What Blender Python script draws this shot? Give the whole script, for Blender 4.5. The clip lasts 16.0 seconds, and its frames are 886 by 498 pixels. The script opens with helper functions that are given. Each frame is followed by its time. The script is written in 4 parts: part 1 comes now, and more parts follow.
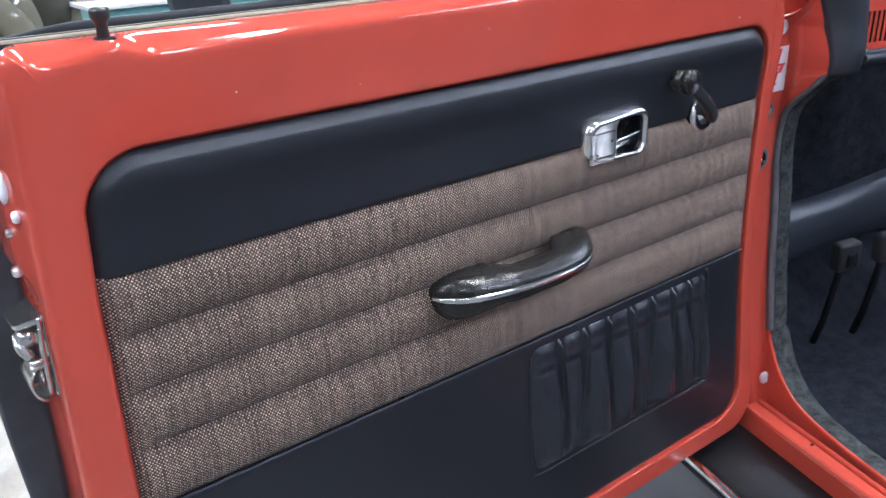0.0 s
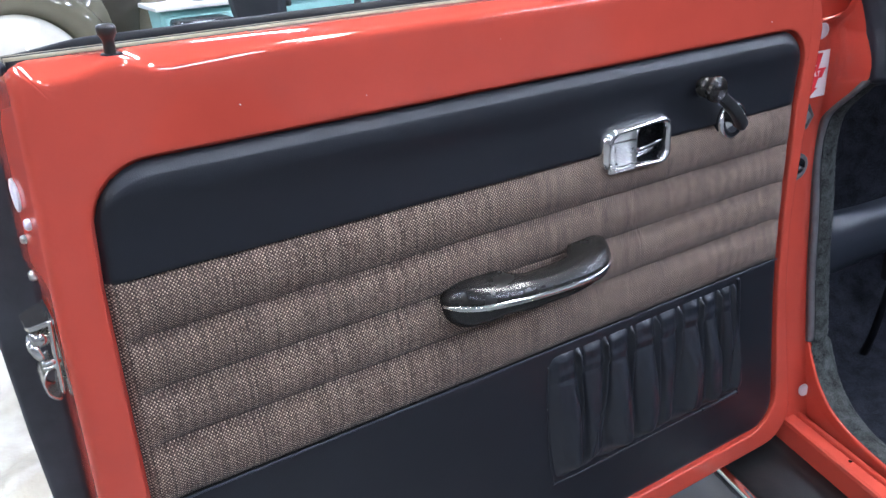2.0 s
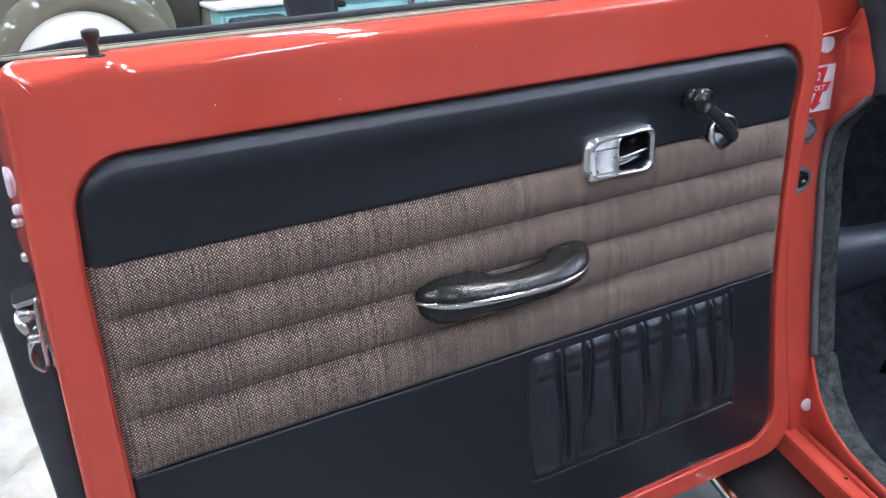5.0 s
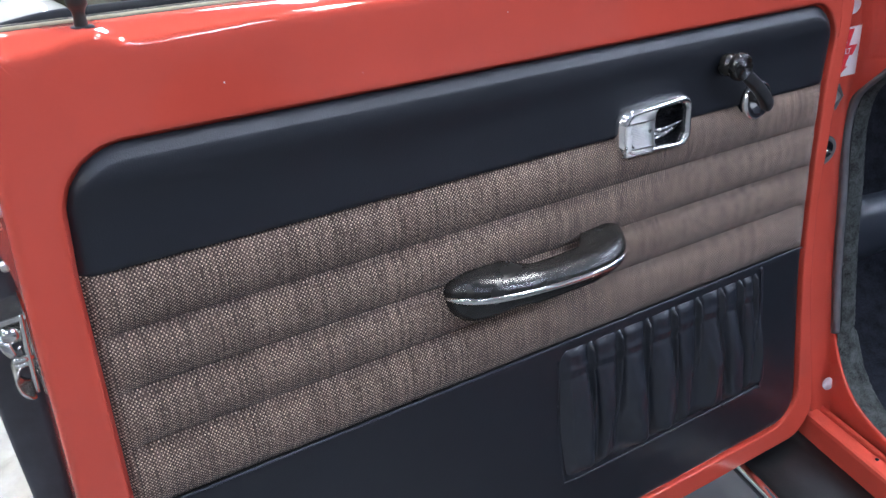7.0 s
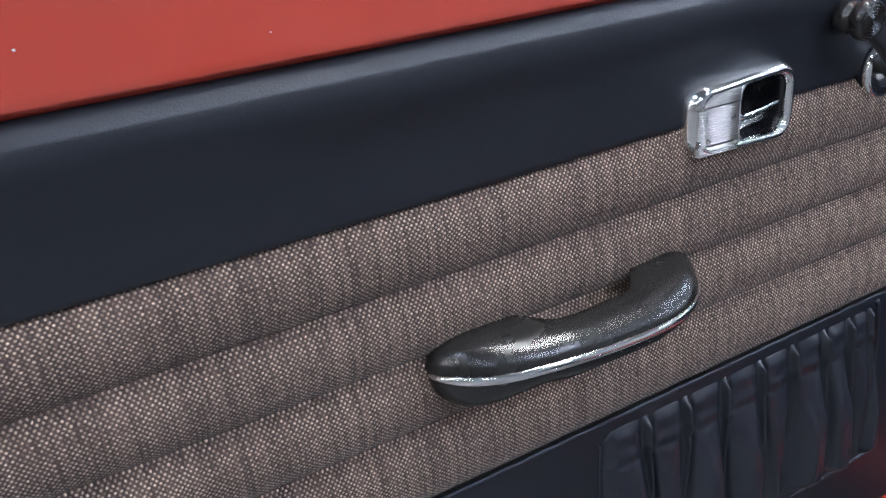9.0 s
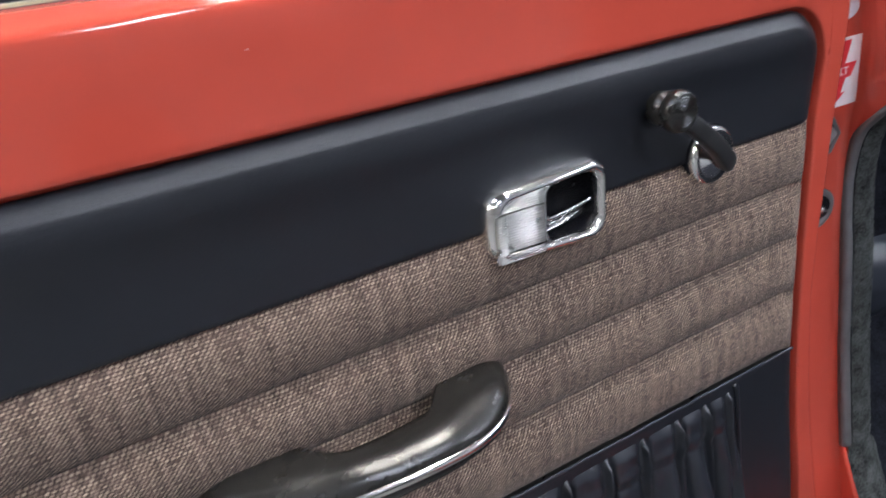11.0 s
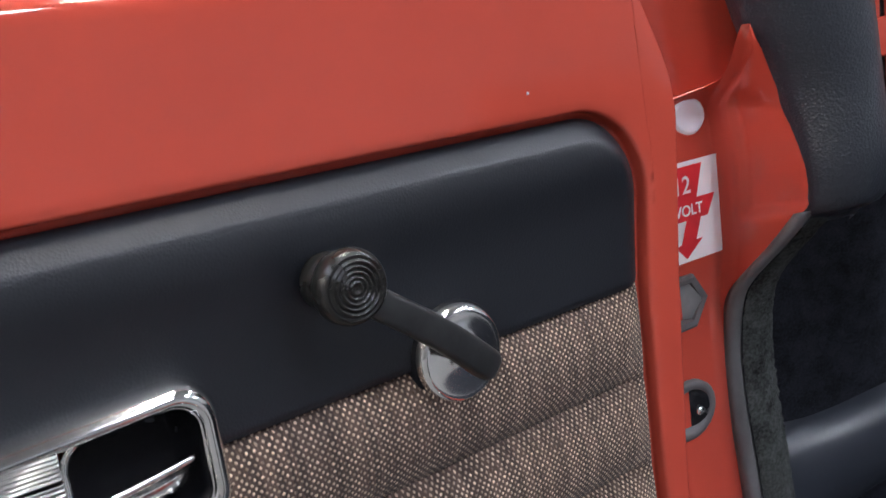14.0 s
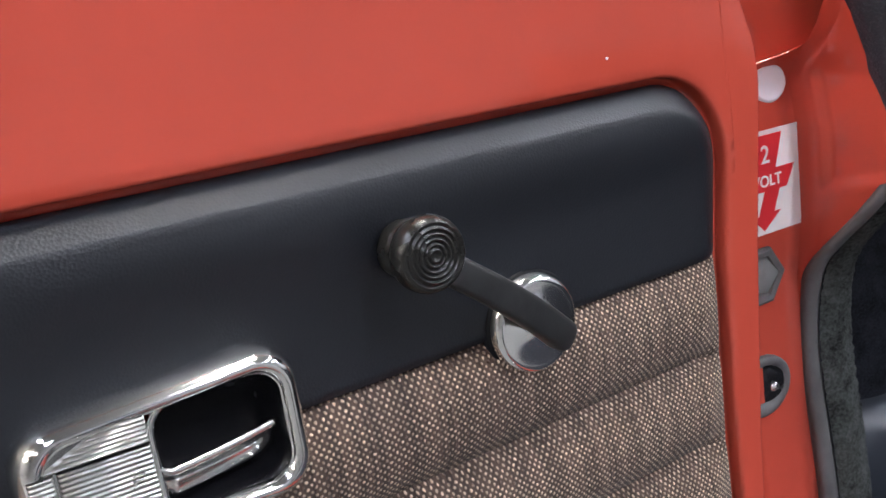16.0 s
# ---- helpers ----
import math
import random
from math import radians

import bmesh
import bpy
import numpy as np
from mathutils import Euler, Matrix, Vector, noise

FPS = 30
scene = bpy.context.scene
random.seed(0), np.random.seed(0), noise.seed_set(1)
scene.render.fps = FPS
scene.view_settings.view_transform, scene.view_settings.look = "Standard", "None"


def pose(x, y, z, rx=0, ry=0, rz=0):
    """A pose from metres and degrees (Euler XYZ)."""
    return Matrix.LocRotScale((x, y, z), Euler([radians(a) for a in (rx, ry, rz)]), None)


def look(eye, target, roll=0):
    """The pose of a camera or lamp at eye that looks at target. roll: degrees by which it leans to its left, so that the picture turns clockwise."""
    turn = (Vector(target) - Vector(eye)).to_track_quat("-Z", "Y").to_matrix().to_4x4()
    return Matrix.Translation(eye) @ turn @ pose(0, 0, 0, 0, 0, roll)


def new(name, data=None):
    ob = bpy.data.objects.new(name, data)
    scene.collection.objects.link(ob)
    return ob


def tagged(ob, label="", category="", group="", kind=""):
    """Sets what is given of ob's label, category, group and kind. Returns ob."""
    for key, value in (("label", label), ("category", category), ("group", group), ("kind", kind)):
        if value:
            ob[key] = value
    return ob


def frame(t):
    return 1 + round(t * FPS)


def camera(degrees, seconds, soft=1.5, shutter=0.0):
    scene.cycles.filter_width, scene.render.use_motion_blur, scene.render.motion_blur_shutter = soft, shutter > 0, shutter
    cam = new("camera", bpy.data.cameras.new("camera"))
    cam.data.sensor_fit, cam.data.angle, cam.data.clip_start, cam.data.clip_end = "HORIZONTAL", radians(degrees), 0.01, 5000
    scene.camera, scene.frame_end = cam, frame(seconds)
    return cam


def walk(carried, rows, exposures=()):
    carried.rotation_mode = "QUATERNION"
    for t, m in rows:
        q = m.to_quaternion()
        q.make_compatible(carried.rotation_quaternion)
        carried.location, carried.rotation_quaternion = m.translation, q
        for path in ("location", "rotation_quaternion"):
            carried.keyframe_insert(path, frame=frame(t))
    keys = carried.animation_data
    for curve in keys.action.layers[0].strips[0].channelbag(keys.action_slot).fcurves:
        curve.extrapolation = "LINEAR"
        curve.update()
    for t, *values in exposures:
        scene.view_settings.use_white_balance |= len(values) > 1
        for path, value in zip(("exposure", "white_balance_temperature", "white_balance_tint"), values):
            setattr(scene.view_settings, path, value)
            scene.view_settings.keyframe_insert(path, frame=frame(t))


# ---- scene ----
cam = camera(55.74, 16.0, 1.45, 0.4)
PATH = [
    (0, (-0.15161, -0.66456, 1.13385), (0.96288, 0.79948, 0.34995), -1.849),
    (0.5, (-0.13567, -0.66856, 1.13763), (0.91413, 0.84515, 0.35877), -2.241),
    (1, (-0.11925, -0.67974, 1.14131), (0.88892, 0.86167, 0.36179), -2.586),
    (1.5, (-0.10794, -0.68873, 1.14083), (0.88573, 0.86002, 0.35725), -2.725),
    (2, (-0.10254, -0.69967, 1.14623), (0.88055, 0.85384, 0.35873), -2.913),
    (2.5, (-0.09545, -0.71711, 1.15185), (0.88155, 0.84138, 0.36664), -3.087),
    (3, (-0.08067, -0.74196, 1.15404), (0.89174, 0.81951, 0.36901), -2.949),
    (3.5, (-0.05033, -0.77782, 1.15859), (0.86453, 0.82146, 0.38055), -2.677),
    (4, (-0.03854, -0.79344, 1.15390), (0.82352, 0.83466, 0.37535), -2.353),
    (4.2, (-0.03412, -0.79408, 1.15616), (0.81296, 0.84202, 0.37796), -2.439),
    (6.3, (-0.04894, -0.72855, 1.14520), (0.84192, 0.87562, 0.34959), -3.350),
    (6.5, (-0.05049, -0.71861, 1.14265), (0.84415, 0.87878, 0.33769), -3.620),
    (7, (-0.06311, -0.66187, 1.12919), (0.87720, 0.89973, 0.30624), -3.268),
    (7.5, (-0.09235, -0.57538, 1.09928), (0.95313, 0.91631, 0.27354), -2.280),
    (8, (-0.04309, -0.51113, 1.06259), (1.03100, 0.97966, 0.27272), -3.102),
    (8.2, (-0.00070, -0.48752, 1.04931), (0.99340, 1.05842, 0.26074), -3.927),
    (10.3, (0.18984, -0.42850, 1.05350), (0.99031, 1.16912, 0.15525), -5.418),
    (10.5, (0.19854, -0.43696, 1.06515), (1.05242, 1.13777, 0.17571), -4.962),
    (11, (0.26439, -0.44952, 1.07679), (1.20407, 1.12513, 0.27836), -5.780),
    (11.5, (0.35158, -0.41906, 1.04387), (1.35091, 1.15415, 0.31836), -6.699),
    (12, (0.40947, -0.35394, 1.01849), (1.57621, 1.16873, 0.45264), -8.238),
    (12.5, (0.42291, -0.29209, 1.00654), (1.71023, 1.14692, 0.48494), -7.787),
    (13, (0.47760, -0.29279, 0.99312), (1.80548, 1.12882, 0.52859), -7.397),
    (13.5, (0.54443, -0.32240, 1.00185), (1.73127, 1.23023, 0.57673), -8.109),
    (14, (0.57499, -0.32632, 0.98952), (1.67228, 1.29036, 0.56253), -8.283),
    (14.5, (0.58650, -0.31707, 0.98158), (1.59982, 1.34449, 0.52071), -8.539),
    (15, (0.59417, -0.30578, 0.98719), (1.56210, 1.37892, 0.51294), -8.435),
    (15.5, (0.58362, -0.30609, 0.98533), (1.53149, 1.39284, 0.52147), -8.848),
    (16, (0.56810, -0.31627, 0.98769), (1.54822, 1.36255, 0.51765), -8.676),
]
walk(cam, [(t, look(eye, target, roll)) for t, eye, target, roll in PATH], [(0, 0.20, 5400, 10), (6.5, 0.13, 5400, 10), (8.2, 0.04, 5300, 10), (10.3, 0.16, 5850, 10), (11.5, 0.14, 5950, 10), (13, 0.0, 6000, 10), (14.5, 0.05, 6050, 10), (15.5, 0.27, 6150, 10), (16, 0.29, 6150, 10)])

# ---- world, light and exposure ----
world = bpy.data.worlds.new("world")
world.use_nodes = True
scene.world = world
world.node_tree.nodes["Background"].inputs[0].default_value = (0.9, 0.95, 1.0, 1)
world.node_tree.nodes["Background"].inputs[1].default_value = 0.3
scene.view_settings.exposure = 0.0


# ---- material tools ----
class Mat:
    """A node material with short calls for its nodes."""

    def __init__(self, name):
        self.m = bpy.data.materials.new(name)
        self.m.use_nodes = True
        self.t = self.m.node_tree
        self.b = self.t.nodes["Principled BSDF"]
        self.pos = self.node("ShaderNodeTexCoord").outputs["Object"]

    def node(self, kind, **props):
        n = self.t.nodes.new(kind)
        for k, v in props.items():
            if k == "operation":
                n.operation = v
            elif k == "data_type":
                n.data_type = v
            elif k == "noise_dimensions":
                n.noise_dimensions = v
            elif k == "feature":
                n.feature = v
        return n

    def link(self, a, b):
        self.t.links.new(a, b)

    def math(self, op, a, b=None, c=None):
        n = self.node("ShaderNodeMath", operation=op)
        for i, v in enumerate((a, b, c)):
            if v is None:
                continue
            if isinstance(v, (int, float)):
                n.inputs[i].default_value = v
            else:
                self.link(v, n.inputs[i])
        return n.outputs[0]

    def noise(self, scale, detail=4.0, rough=0.55, vec=None, stretch=None):
        n = self.node("ShaderNodeTexNoise")
        n.inputs["Scale"].default_value = scale
        n.inputs["Detail"].default_value = detail
        n.inputs["Roughness"].default_value = rough
        src = vec if vec is not None else self.pos
        if stretch:
            mp = self.node("ShaderNodeMapping")
            mp.inputs["Scale"].default_value = stretch
            self.link(src, mp.inputs[0])
            src = mp.outputs[0]
        self.link(src, n.inputs["Vector"])
        return n.outputs["Fac"]

    def voronoi(self, scale, feature="F1"):
        n = self.node("ShaderNodeTexVoronoi", feature=feature)
        n.inputs["Scale"].default_value = scale
        self.link(self.pos, n.inputs["Vector"])
        return n.outputs["Distance"]

    def ramp(self, fac, lo, hi):
        n = self.node("ShaderNodeMapRange")
        self.link(fac, n.inputs["Value"])
        n.inputs["From Min"].default_value, n.inputs["From Max"].default_value = lo, hi
        n.clamp = True
        return n.outputs["Result"]

    def mix(self, fac, a, b):
        n = self.node("ShaderNodeMix", data_type="RGBA")
        for i, v in ((0, fac), (6, a), (7, b)):
            if isinstance(v, (int, float)):
                n.inputs[i].default_value = v
            elif isinstance(v, tuple):
                n.inputs[i].default_value = (*v, 1)
            else:
                self.link(v, n.inputs[i])
        return n.outputs[2]

    def set(self, **kw):
        names = {"color": "Base Color", "rough": "Roughness", "metal": "Metallic", "coat": "Coat Weight", "coat_rough": "Coat Roughness",
                 "spec": "Specular IOR Level", "normal": "Normal", "sheen": "Sheen Weight", "trans": "Transmission Weight", "alpha": "Alpha"}
        for k, v in kw.items():
            s = self.b.inputs[names[k]]
            if isinstance(v, (int, float)):
                s.default_value = v
            elif isinstance(v, tuple):
                s.default_value = (*v, 1)
            else:
                self.link(v, s)
        return self

    def bump(self, height, strength=0.3, distance=0.001):
        n = self.node("ShaderNodeBump")
        n.inputs["Strength"].default_value = strength
        n.inputs["Distance"].default_value = distance
        self.link(height, n.inputs["Height"])
        self.link(n.outputs[0], self.b.inputs["Normal"])
        return self


def paint(name, color, rough=0.3, peel=0.06):
    """Glossy car paint: faint mottling, orange peel and a clear coat."""
    k = Mat(name)
    dark = tuple(c * 0.9 for c in color)
    k.set(color=k.mix(k.ramp(k.noise(9, 3), 0.35, 0.7), dark, color), rough=rough, coat=1.0, spec=0.0)
    k.set(coat_rough=k.math("MULTIPLY_ADD", k.ramp(k.noise(14, 5), 0.45, 0.8), 0.08, 0.05))
    return k.bump(k.noise(260, 2), peel, 0.0006).m


def plain(name, color, rough=0.5, metal=0.0, var=0.15, scale=40, bump=0.1, dist=0.0005, spec=0.5, blotch=0.2):
    """A surface with variation at two scales and a fine relief."""
    k = Mat(name)
    lo = tuple(max(0.0, c * (1 - var)) for c in color)
    hi = tuple(min(1.0, c * (1 + var)) for c in color)
    two = k.math("MULTIPLY_ADD", k.noise(scale * 0.12, 3), 0.5, k.math("MULTIPLY", k.noise(scale, 4), 0.5))
    k.set(color=k.mix(k.ramp(two, 0.35, 0.65), lo, hi), metal=metal, spec=spec)
    k.set(rough=k.math("ADD", k.math("MULTIPLY", k.noise(scale * 0.5, 4), blotch), rough - 0.5 * blotch))
    return k.bump(k.noise(scale * 6, 3), bump, dist).m


def vinyl(name, color, rough=0.42, grain=0.25, scale=900, deep=0.0005, spec=0.45):
    """Leather-grained vinyl."""
    k = Mat(name)
    lo = tuple(c * 0.85 for c in color)
    k.set(color=k.mix(k.ramp(k.noise(12, 4), 0.3, 0.7), lo, color), spec=spec)
    k.set(rough=k.math("MULTIPLY_ADD", k.noise(30, 4), 0.12, rough - 0.06))
    h = k.math("ADD", k.math("MULTIPLY", k.voronoi(scale), 0.7), k.math("MULTIPLY", k.noise(60, 4), 0.6))
    return k.bump(h, grain, deep).m


def tweed():
    """Staggered woven yarn: rows of light floats between rows of dim ones, over a dark ground, with streaks along the warp."""
    k = Mat("brown_tweed")
    wob = k.node("ShaderNodeTexNoise")
    wob.inputs["Scale"].default_value = 230
    k.link(k.pos, wob.inputs["Vector"])
    mixv = k.node("ShaderNodeVectorMath", operation="MULTIPLY_ADD")
    k.link(wob.outputs["Color"], mixv.inputs[0])
    mixv.inputs[1].default_value = (0.0017, 0, 0.0012)
    k.link(k.pos, mixv.inputs[2])
    sep = k.node("ShaderNodeSeparateXYZ")
    k.link(mixv.outputs[0], sep.inputs[0])
    v = k.math("DIVIDE", sep.outputs[2], 0.0018)
    row = k.math("FLOOR", v)
    odd = k.math("FLOORED_MODULO", row, 2.0)
    u = k.math("ADD", k.math("DIVIDE", sep.outputs[0], 0.0036), k.math("MULTIPLY", odd, 0.5))
    col = k.math("FLOOR", u)
    fu = k.math("SUBTRACT", k.math("FRACT", u), 0.5)
    fv = k.math("SUBTRACT", k.math("FRACT", v), 0.5)
    d2 = k.math("ADD", k.math("POWER", k.math("DIVIDE", fu, 0.235), 2.0), k.math("POWER", k.math("DIVIDE", fv, 0.47), 2.0))
    d2 = k.math("ADD", d2, k.math("MULTIPLY_ADD", k.noise(1500, 2), 1.1, -0.55))
    dot = k.ramp(d2, 1.05, 0.25)
    cell = k.node("ShaderNodeCombineXYZ")
    k.link(col, cell.inputs[0])
    k.link(row, cell.inputs[1])
    wn = k.node("ShaderNodeTexWhiteNoise")
    k.link(cell.outputs[0], wn.inputs["Vector"])
    warp = k.node("ShaderNodeTexWhiteNoise", noise_dimensions="1D")
    k.link(k.math("FLOOR", k.math("DIVIDE", sep.outputs[0], 0.0018)), warp.inputs["W"])
    slub = k.noise(70, 3, stretch=(1.6, 1, 0.35))
    tone = k.math("ADD", k.math("MULTIPLY", wn.outputs["Value"], 0.58), k.math("MULTIPLY", warp.outputs["Value"], 0.24))
    tone = k.math("ADD", tone, k.math("MULTIPLY", k.ramp(slub, 0.3, 0.7), 0.28))
    tone = k.math("ADD", tone, k.math("MULTIPLY_ADD", k.ramp(k.noise(330, 2, stretch=(1.0, 1.0, 0.6)), 0.36, 0.64), 0.34, -0.19))
    tone = k.math("MULTIPLY_ADD", odd, -0.26, k.math("ADD", tone, 0.16))
    yarn = k.mix(tone, (0.105, 0.064, 0.048), (0.88, 0.68, 0.50))
    ground = k.mix(warp.outputs["Value"], (0.046, 0.030, 0.024), (0.108, 0.070, 0.055))
    k.set(color=k.mix(dot, ground, yarn), rough=0.8, spec=0.3, sheen=0.1)
    return k.bump(k.math("ADD", dot, k.math("MULTIPLY", k.noise(2500, 2), 0.25)), 0.8, 0.0011).m


def emitter(name, color, strength):
    k = Mat(name)
    k.b.inputs["Emission Color"].default_value = (*color, 1)
    k.b.inputs["Emission Strength"].default_value = strength
    return k.set(color=(0.8, 0.8, 0.8)).m


RED = paint("coral_red_paint", (0.52, 0.074, 0.046))
CHAMPAGNE = paint("olive_beige_paint", (0.17, 0.16, 0.115), 0.25)
DARK_OLIVE = paint("dark_olive_paint", (0.060, 0.057, 0.045), 0.2)
CREAM = paint("cream_paint", (0.56, 0.54, 0.47), 0.3)
VINYL = vinyl("black_vinyl", (0.0112, 0.0131, 0.0178), 0.41, 0.32, 800, 0.0005, 0.5)
POCKET = vinyl("black_soft_vinyl", (0.0145, 0.0170, 0.0230), 0.36, 0.05, 900, 0.0005, 0.55)
PAD = vinyl("black_dash_vinyl", (0.022, 0.026, 0.034), 0.40, 0.6, 620, 0.0007, 0.5)
ROLL = vinyl("slate_mat_vinyl", (0.036, 0.041, 0.053), 0.34, 0.2)
EDGE_SHEEN = vinyl("slate_edge_sheen_vinyl", (0.042, 0.047, 0.060), 0.45, 0.1)
TWEED = tweed()
CHROME = plain("chrome", (0.86, 0.86, 0.84), 0.13, 1.0, 0.03, 60, 0.02, 0.0003)
STEEL = plain("zinc_steel", (0.68, 0.67, 0.63), 0.30, 1.0, 0.2, 90, 0.15, 0.0004)
# Darker base than CHROME puts the dark floor's reflection into the ribs' colour.
RIBS = plain("darkened_ribbed_chrome", (0.50, 0.50, 0.475), 0.28, 1.0, 0.15, 90, 0.0, 0.0002, 0.5, 0.04)
LATCH = plain("polished_latch_steel", (0.78, 0.77, 0.73), 0.20, 1.0, 0.15, 90, 0.1, 0.0004)
BLACK = plain("black_plastic", (0.020, 0.019, 0.017), 0.30, 0.0, 0.25, 70, 0.12, 0.0004)
WORN = plain("worn_black_plastic", (0.0145, 0.0140, 0.0125), 0.27, 0.0, 0.2, 45, 0.01, 0.0001, 0.5, 0.04)
ARM = plain("satin_black_plastic", (0.024, 0.025, 0.026), 0.42, 0.0, 0.35, 80, 0.15, 0.0004, 0.3)
# Black plastic, also used to paint the shade inside holes and slots.
HOLLOW = plain("black_plastic_and_hole_shade", (0.010, 0.010, 0.012), 0.25, 0.0, 0.2, 50, 0.05, 0.0004)
RUBBER = plain("black_rubber", (0.010, 0.0105, 0.013), 0.55, 0.0, 0.3, 60, 0.3, 0.0006, 0.12)
SEAL = plain("slate_rubber", (0.040, 0.043, 0.050), 0.6, 0.0, 0.35, 30, 0.3, 0.0008)
GREY_RUBBER = plain("grey_rubber", (0.100, 0.098, 0.100), 0.6, 0.0, 0.25, 60, 0.3, 0.0006)
SOCKET_GREY = plain("pale_grey_rubber", (0.22, 0.22, 0.218), 0.5, 0.0, 0.2, 90, 0.2, 0.0005)
FELT = plain("beige_felt", (0.23, 0.20, 0.13), 0.8, 0.0, 0.18, 200, 0.3, 0.0006)
CARPET = plain("charcoal_carpet", (0.058, 0.064, 0.061), 0.95, 0.0, 0.85, 420, 0.9, 0.002, 0.2)
DARK_CARPET = plain("black_carpet", (0.019, 0.021, 0.028), 0.95, 0.0, 0.6, 300, 0.8, 0.002, 0.15)
MAT = plain("ribbed_black_rubber_mat", (0.012, 0.0125, 0.013), 0.45, 0.0, 0.3, 40, 0.3, 0.0008, 0.25)
WHITE = plain("white_plastic", (0.80, 0.80, 0.84), 0.4, 0.0, 0.05, 60, 0.05, 0.0004)
STICKER_WHITE = plain("white_sticker", (0.93, 0.93, 0.92), 0.35, 0.0, 0.03, 60, 0.02, 0.0002)
STICKER_RED = plain("red_sticker_ink", (0.72, 0.035, 0.045), 0.35, 0.0, 0.05, 60, 0.02, 0.0002)
PEDAL = plain("grey_pedal_rubber", (0.026, 0.027, 0.029), 0.6, 0.0, 0.25, 120, 0.3, 0.0006, 0.2)
CONCRETE = plain("pale_concrete", (0.125, 0.125, 0.122), 0.45, 0.0, 0.12, 6, 0.15, 0.002)
WALL = plain("grey_wall_paint", (0.34, 0.34, 0.35), 0.7, 0.0, 0.05, 5, 0.1, 0.001)
CEILING = plain("grey_ceiling_paint", (0.16, 0.16, 0.165), 0.8, 0.0, 0.04, 5, 0.1, 0.001)
TEAL = plain("teal_cabinet_paint", (0.34, 0.62, 0.60), 0.4, 0.0, 0.08, 12, 0.08, 0.0006)
COUNTER = plain("white_laminate", (0.78, 0.78, 0.76), 0.35, 0.0, 0.04, 12, 0.04, 0.0005)
SHEET = plain("white_plastic_sheet", (0.33, 0.305, 0.24), 0.35, 0.0, 0.3, 14, 0.3, 0.004)
TUBE_WEAK = emitter("weak_warm_diffuser", (1.0, 0.86, 0.66), 22.0)
# Warm fill for lamps added to brighten the hinge pillar and footwell.
TUBE_PILLAR_FILL = emitter("pillar_fill_diffuser", (1.0, 0.89, 0.76), 85.0)
TUBE_LOW = emitter("dim_lamp_diffuser", (0.88, 0.90, 1.0), 52.0)
TUBE_MID = emitter("lamp_diffuser", (0.90, 0.90, 0.97), 84.0)
TUBE_WARM = emitter("warm_lamp_diffuser", (1.0, 0.90, 0.78), 108.0)
TUBE_STRONG = emitter("bright_lamp_diffuser", (0.93, 0.93, 0.98), 112.0)


# ---- mesh tools ----
def part(name, bm, mat, parent=None, label="", smooth=True, shift=None):
    """Links a bmesh as one mesh object. shift: the inverse of the parent's pose, for meshes written in the place's own metres."""
    bmesh.ops.recalc_face_normals(bm, faces=bm.faces)
    me = bpy.data.meshes.new(name)
    bm.to_mesh(me)
    bm.free()
    me.materials.append(mat)
    for p in me.polygons:
        p.use_smooth = smooth
    ob = new(name, me)
    if parent is not None:
        ob.parent = parent
        if shift is not None:
            ob.matrix_parent_inverse = shift
    if label:
        tagged(ob, label)
    return ob


def loft(rings, closed=True, caps=False, bm=None):
    """Skins rows of points of one length; closed: each row is a loop."""
    bm = bm or bmesh.new()
    rows = [[bm.verts.new(p) for p in ring] for ring in rings]
    n = len(rows[0])
    for a, b in zip(rows, rows[1:]):
        for i in range(n if closed else n - 1):
            j = (i + 1) % n
            bm.faces.new((a[i], a[j], b[j], b[i]))
    if caps:
        bm.faces.new(rows[0][::-1])
        bm.faces.new(rows[-1])
    return bm


def box(lo, hi, bevel=0.0, segs=2, bm=None):
    bm = bm or bmesh.new()
    r = bmesh.ops.create_cube(bm, size=1.0)
    for v in r["verts"]:
        v.co = Vector([lo[i] + (v.co[i] + 0.5) * (hi[i] - lo[i]) for i in range(3)])
    if bevel:
        es = {e for v in r["verts"] for e in v.link_edges}
        bmesh.ops.bevel(bm, geom=list(es), offset=bevel, segments=segs, affect="EDGES", profile=0.5)
    return bm


def tube(path, radius, n=10, bm=None, flat=1.0, caps=True, up=Vector((0, 0, 1))):
    """A round bar along a path; radius: a number or one for each point; flat squeezes it along its second axis."""
    pts = [Vector(p) for p in path]
    rings = []
    for i, p in enumerate(pts):
        d = (pts[min(i + 1, len(pts) - 1)] - pts[max(i - 1, 0)]).normalized()
        a = d.cross(up)
        a = a.normalized() if a.length > 1e-4 else Vector((1, 0, 0))
        b = a.cross(d).normalized()
        r = radius[i] if isinstance(radius, (list, tuple)) else radius
        rings.append([p + a * r * math.cos(2 * math.pi * k / n) + b * r * flat * math.sin(2 * math.pi * k / n) for k in range(n)])
    return loft(rings, True, caps, bm)


def turned(profile, centre, axis="y", n=48, bm=None):
    """A turned body: rows of (radius, height along the axis) about a centre."""
    c = Vector(centre)
    rings = []
    for r, h in profile:
        ring = []
        for k in range(n):
            s, q = r * math.cos(2 * math.pi * k / n), r * math.sin(2 * math.pi * k / n)
            ring.append(c + (Vector((s, h, q)) if axis == "y" else Vector((s, q, h)) if axis == "z" else Vector((h, s, q))))
        rings.append(ring)
    return loft(rings, True, True, bm)


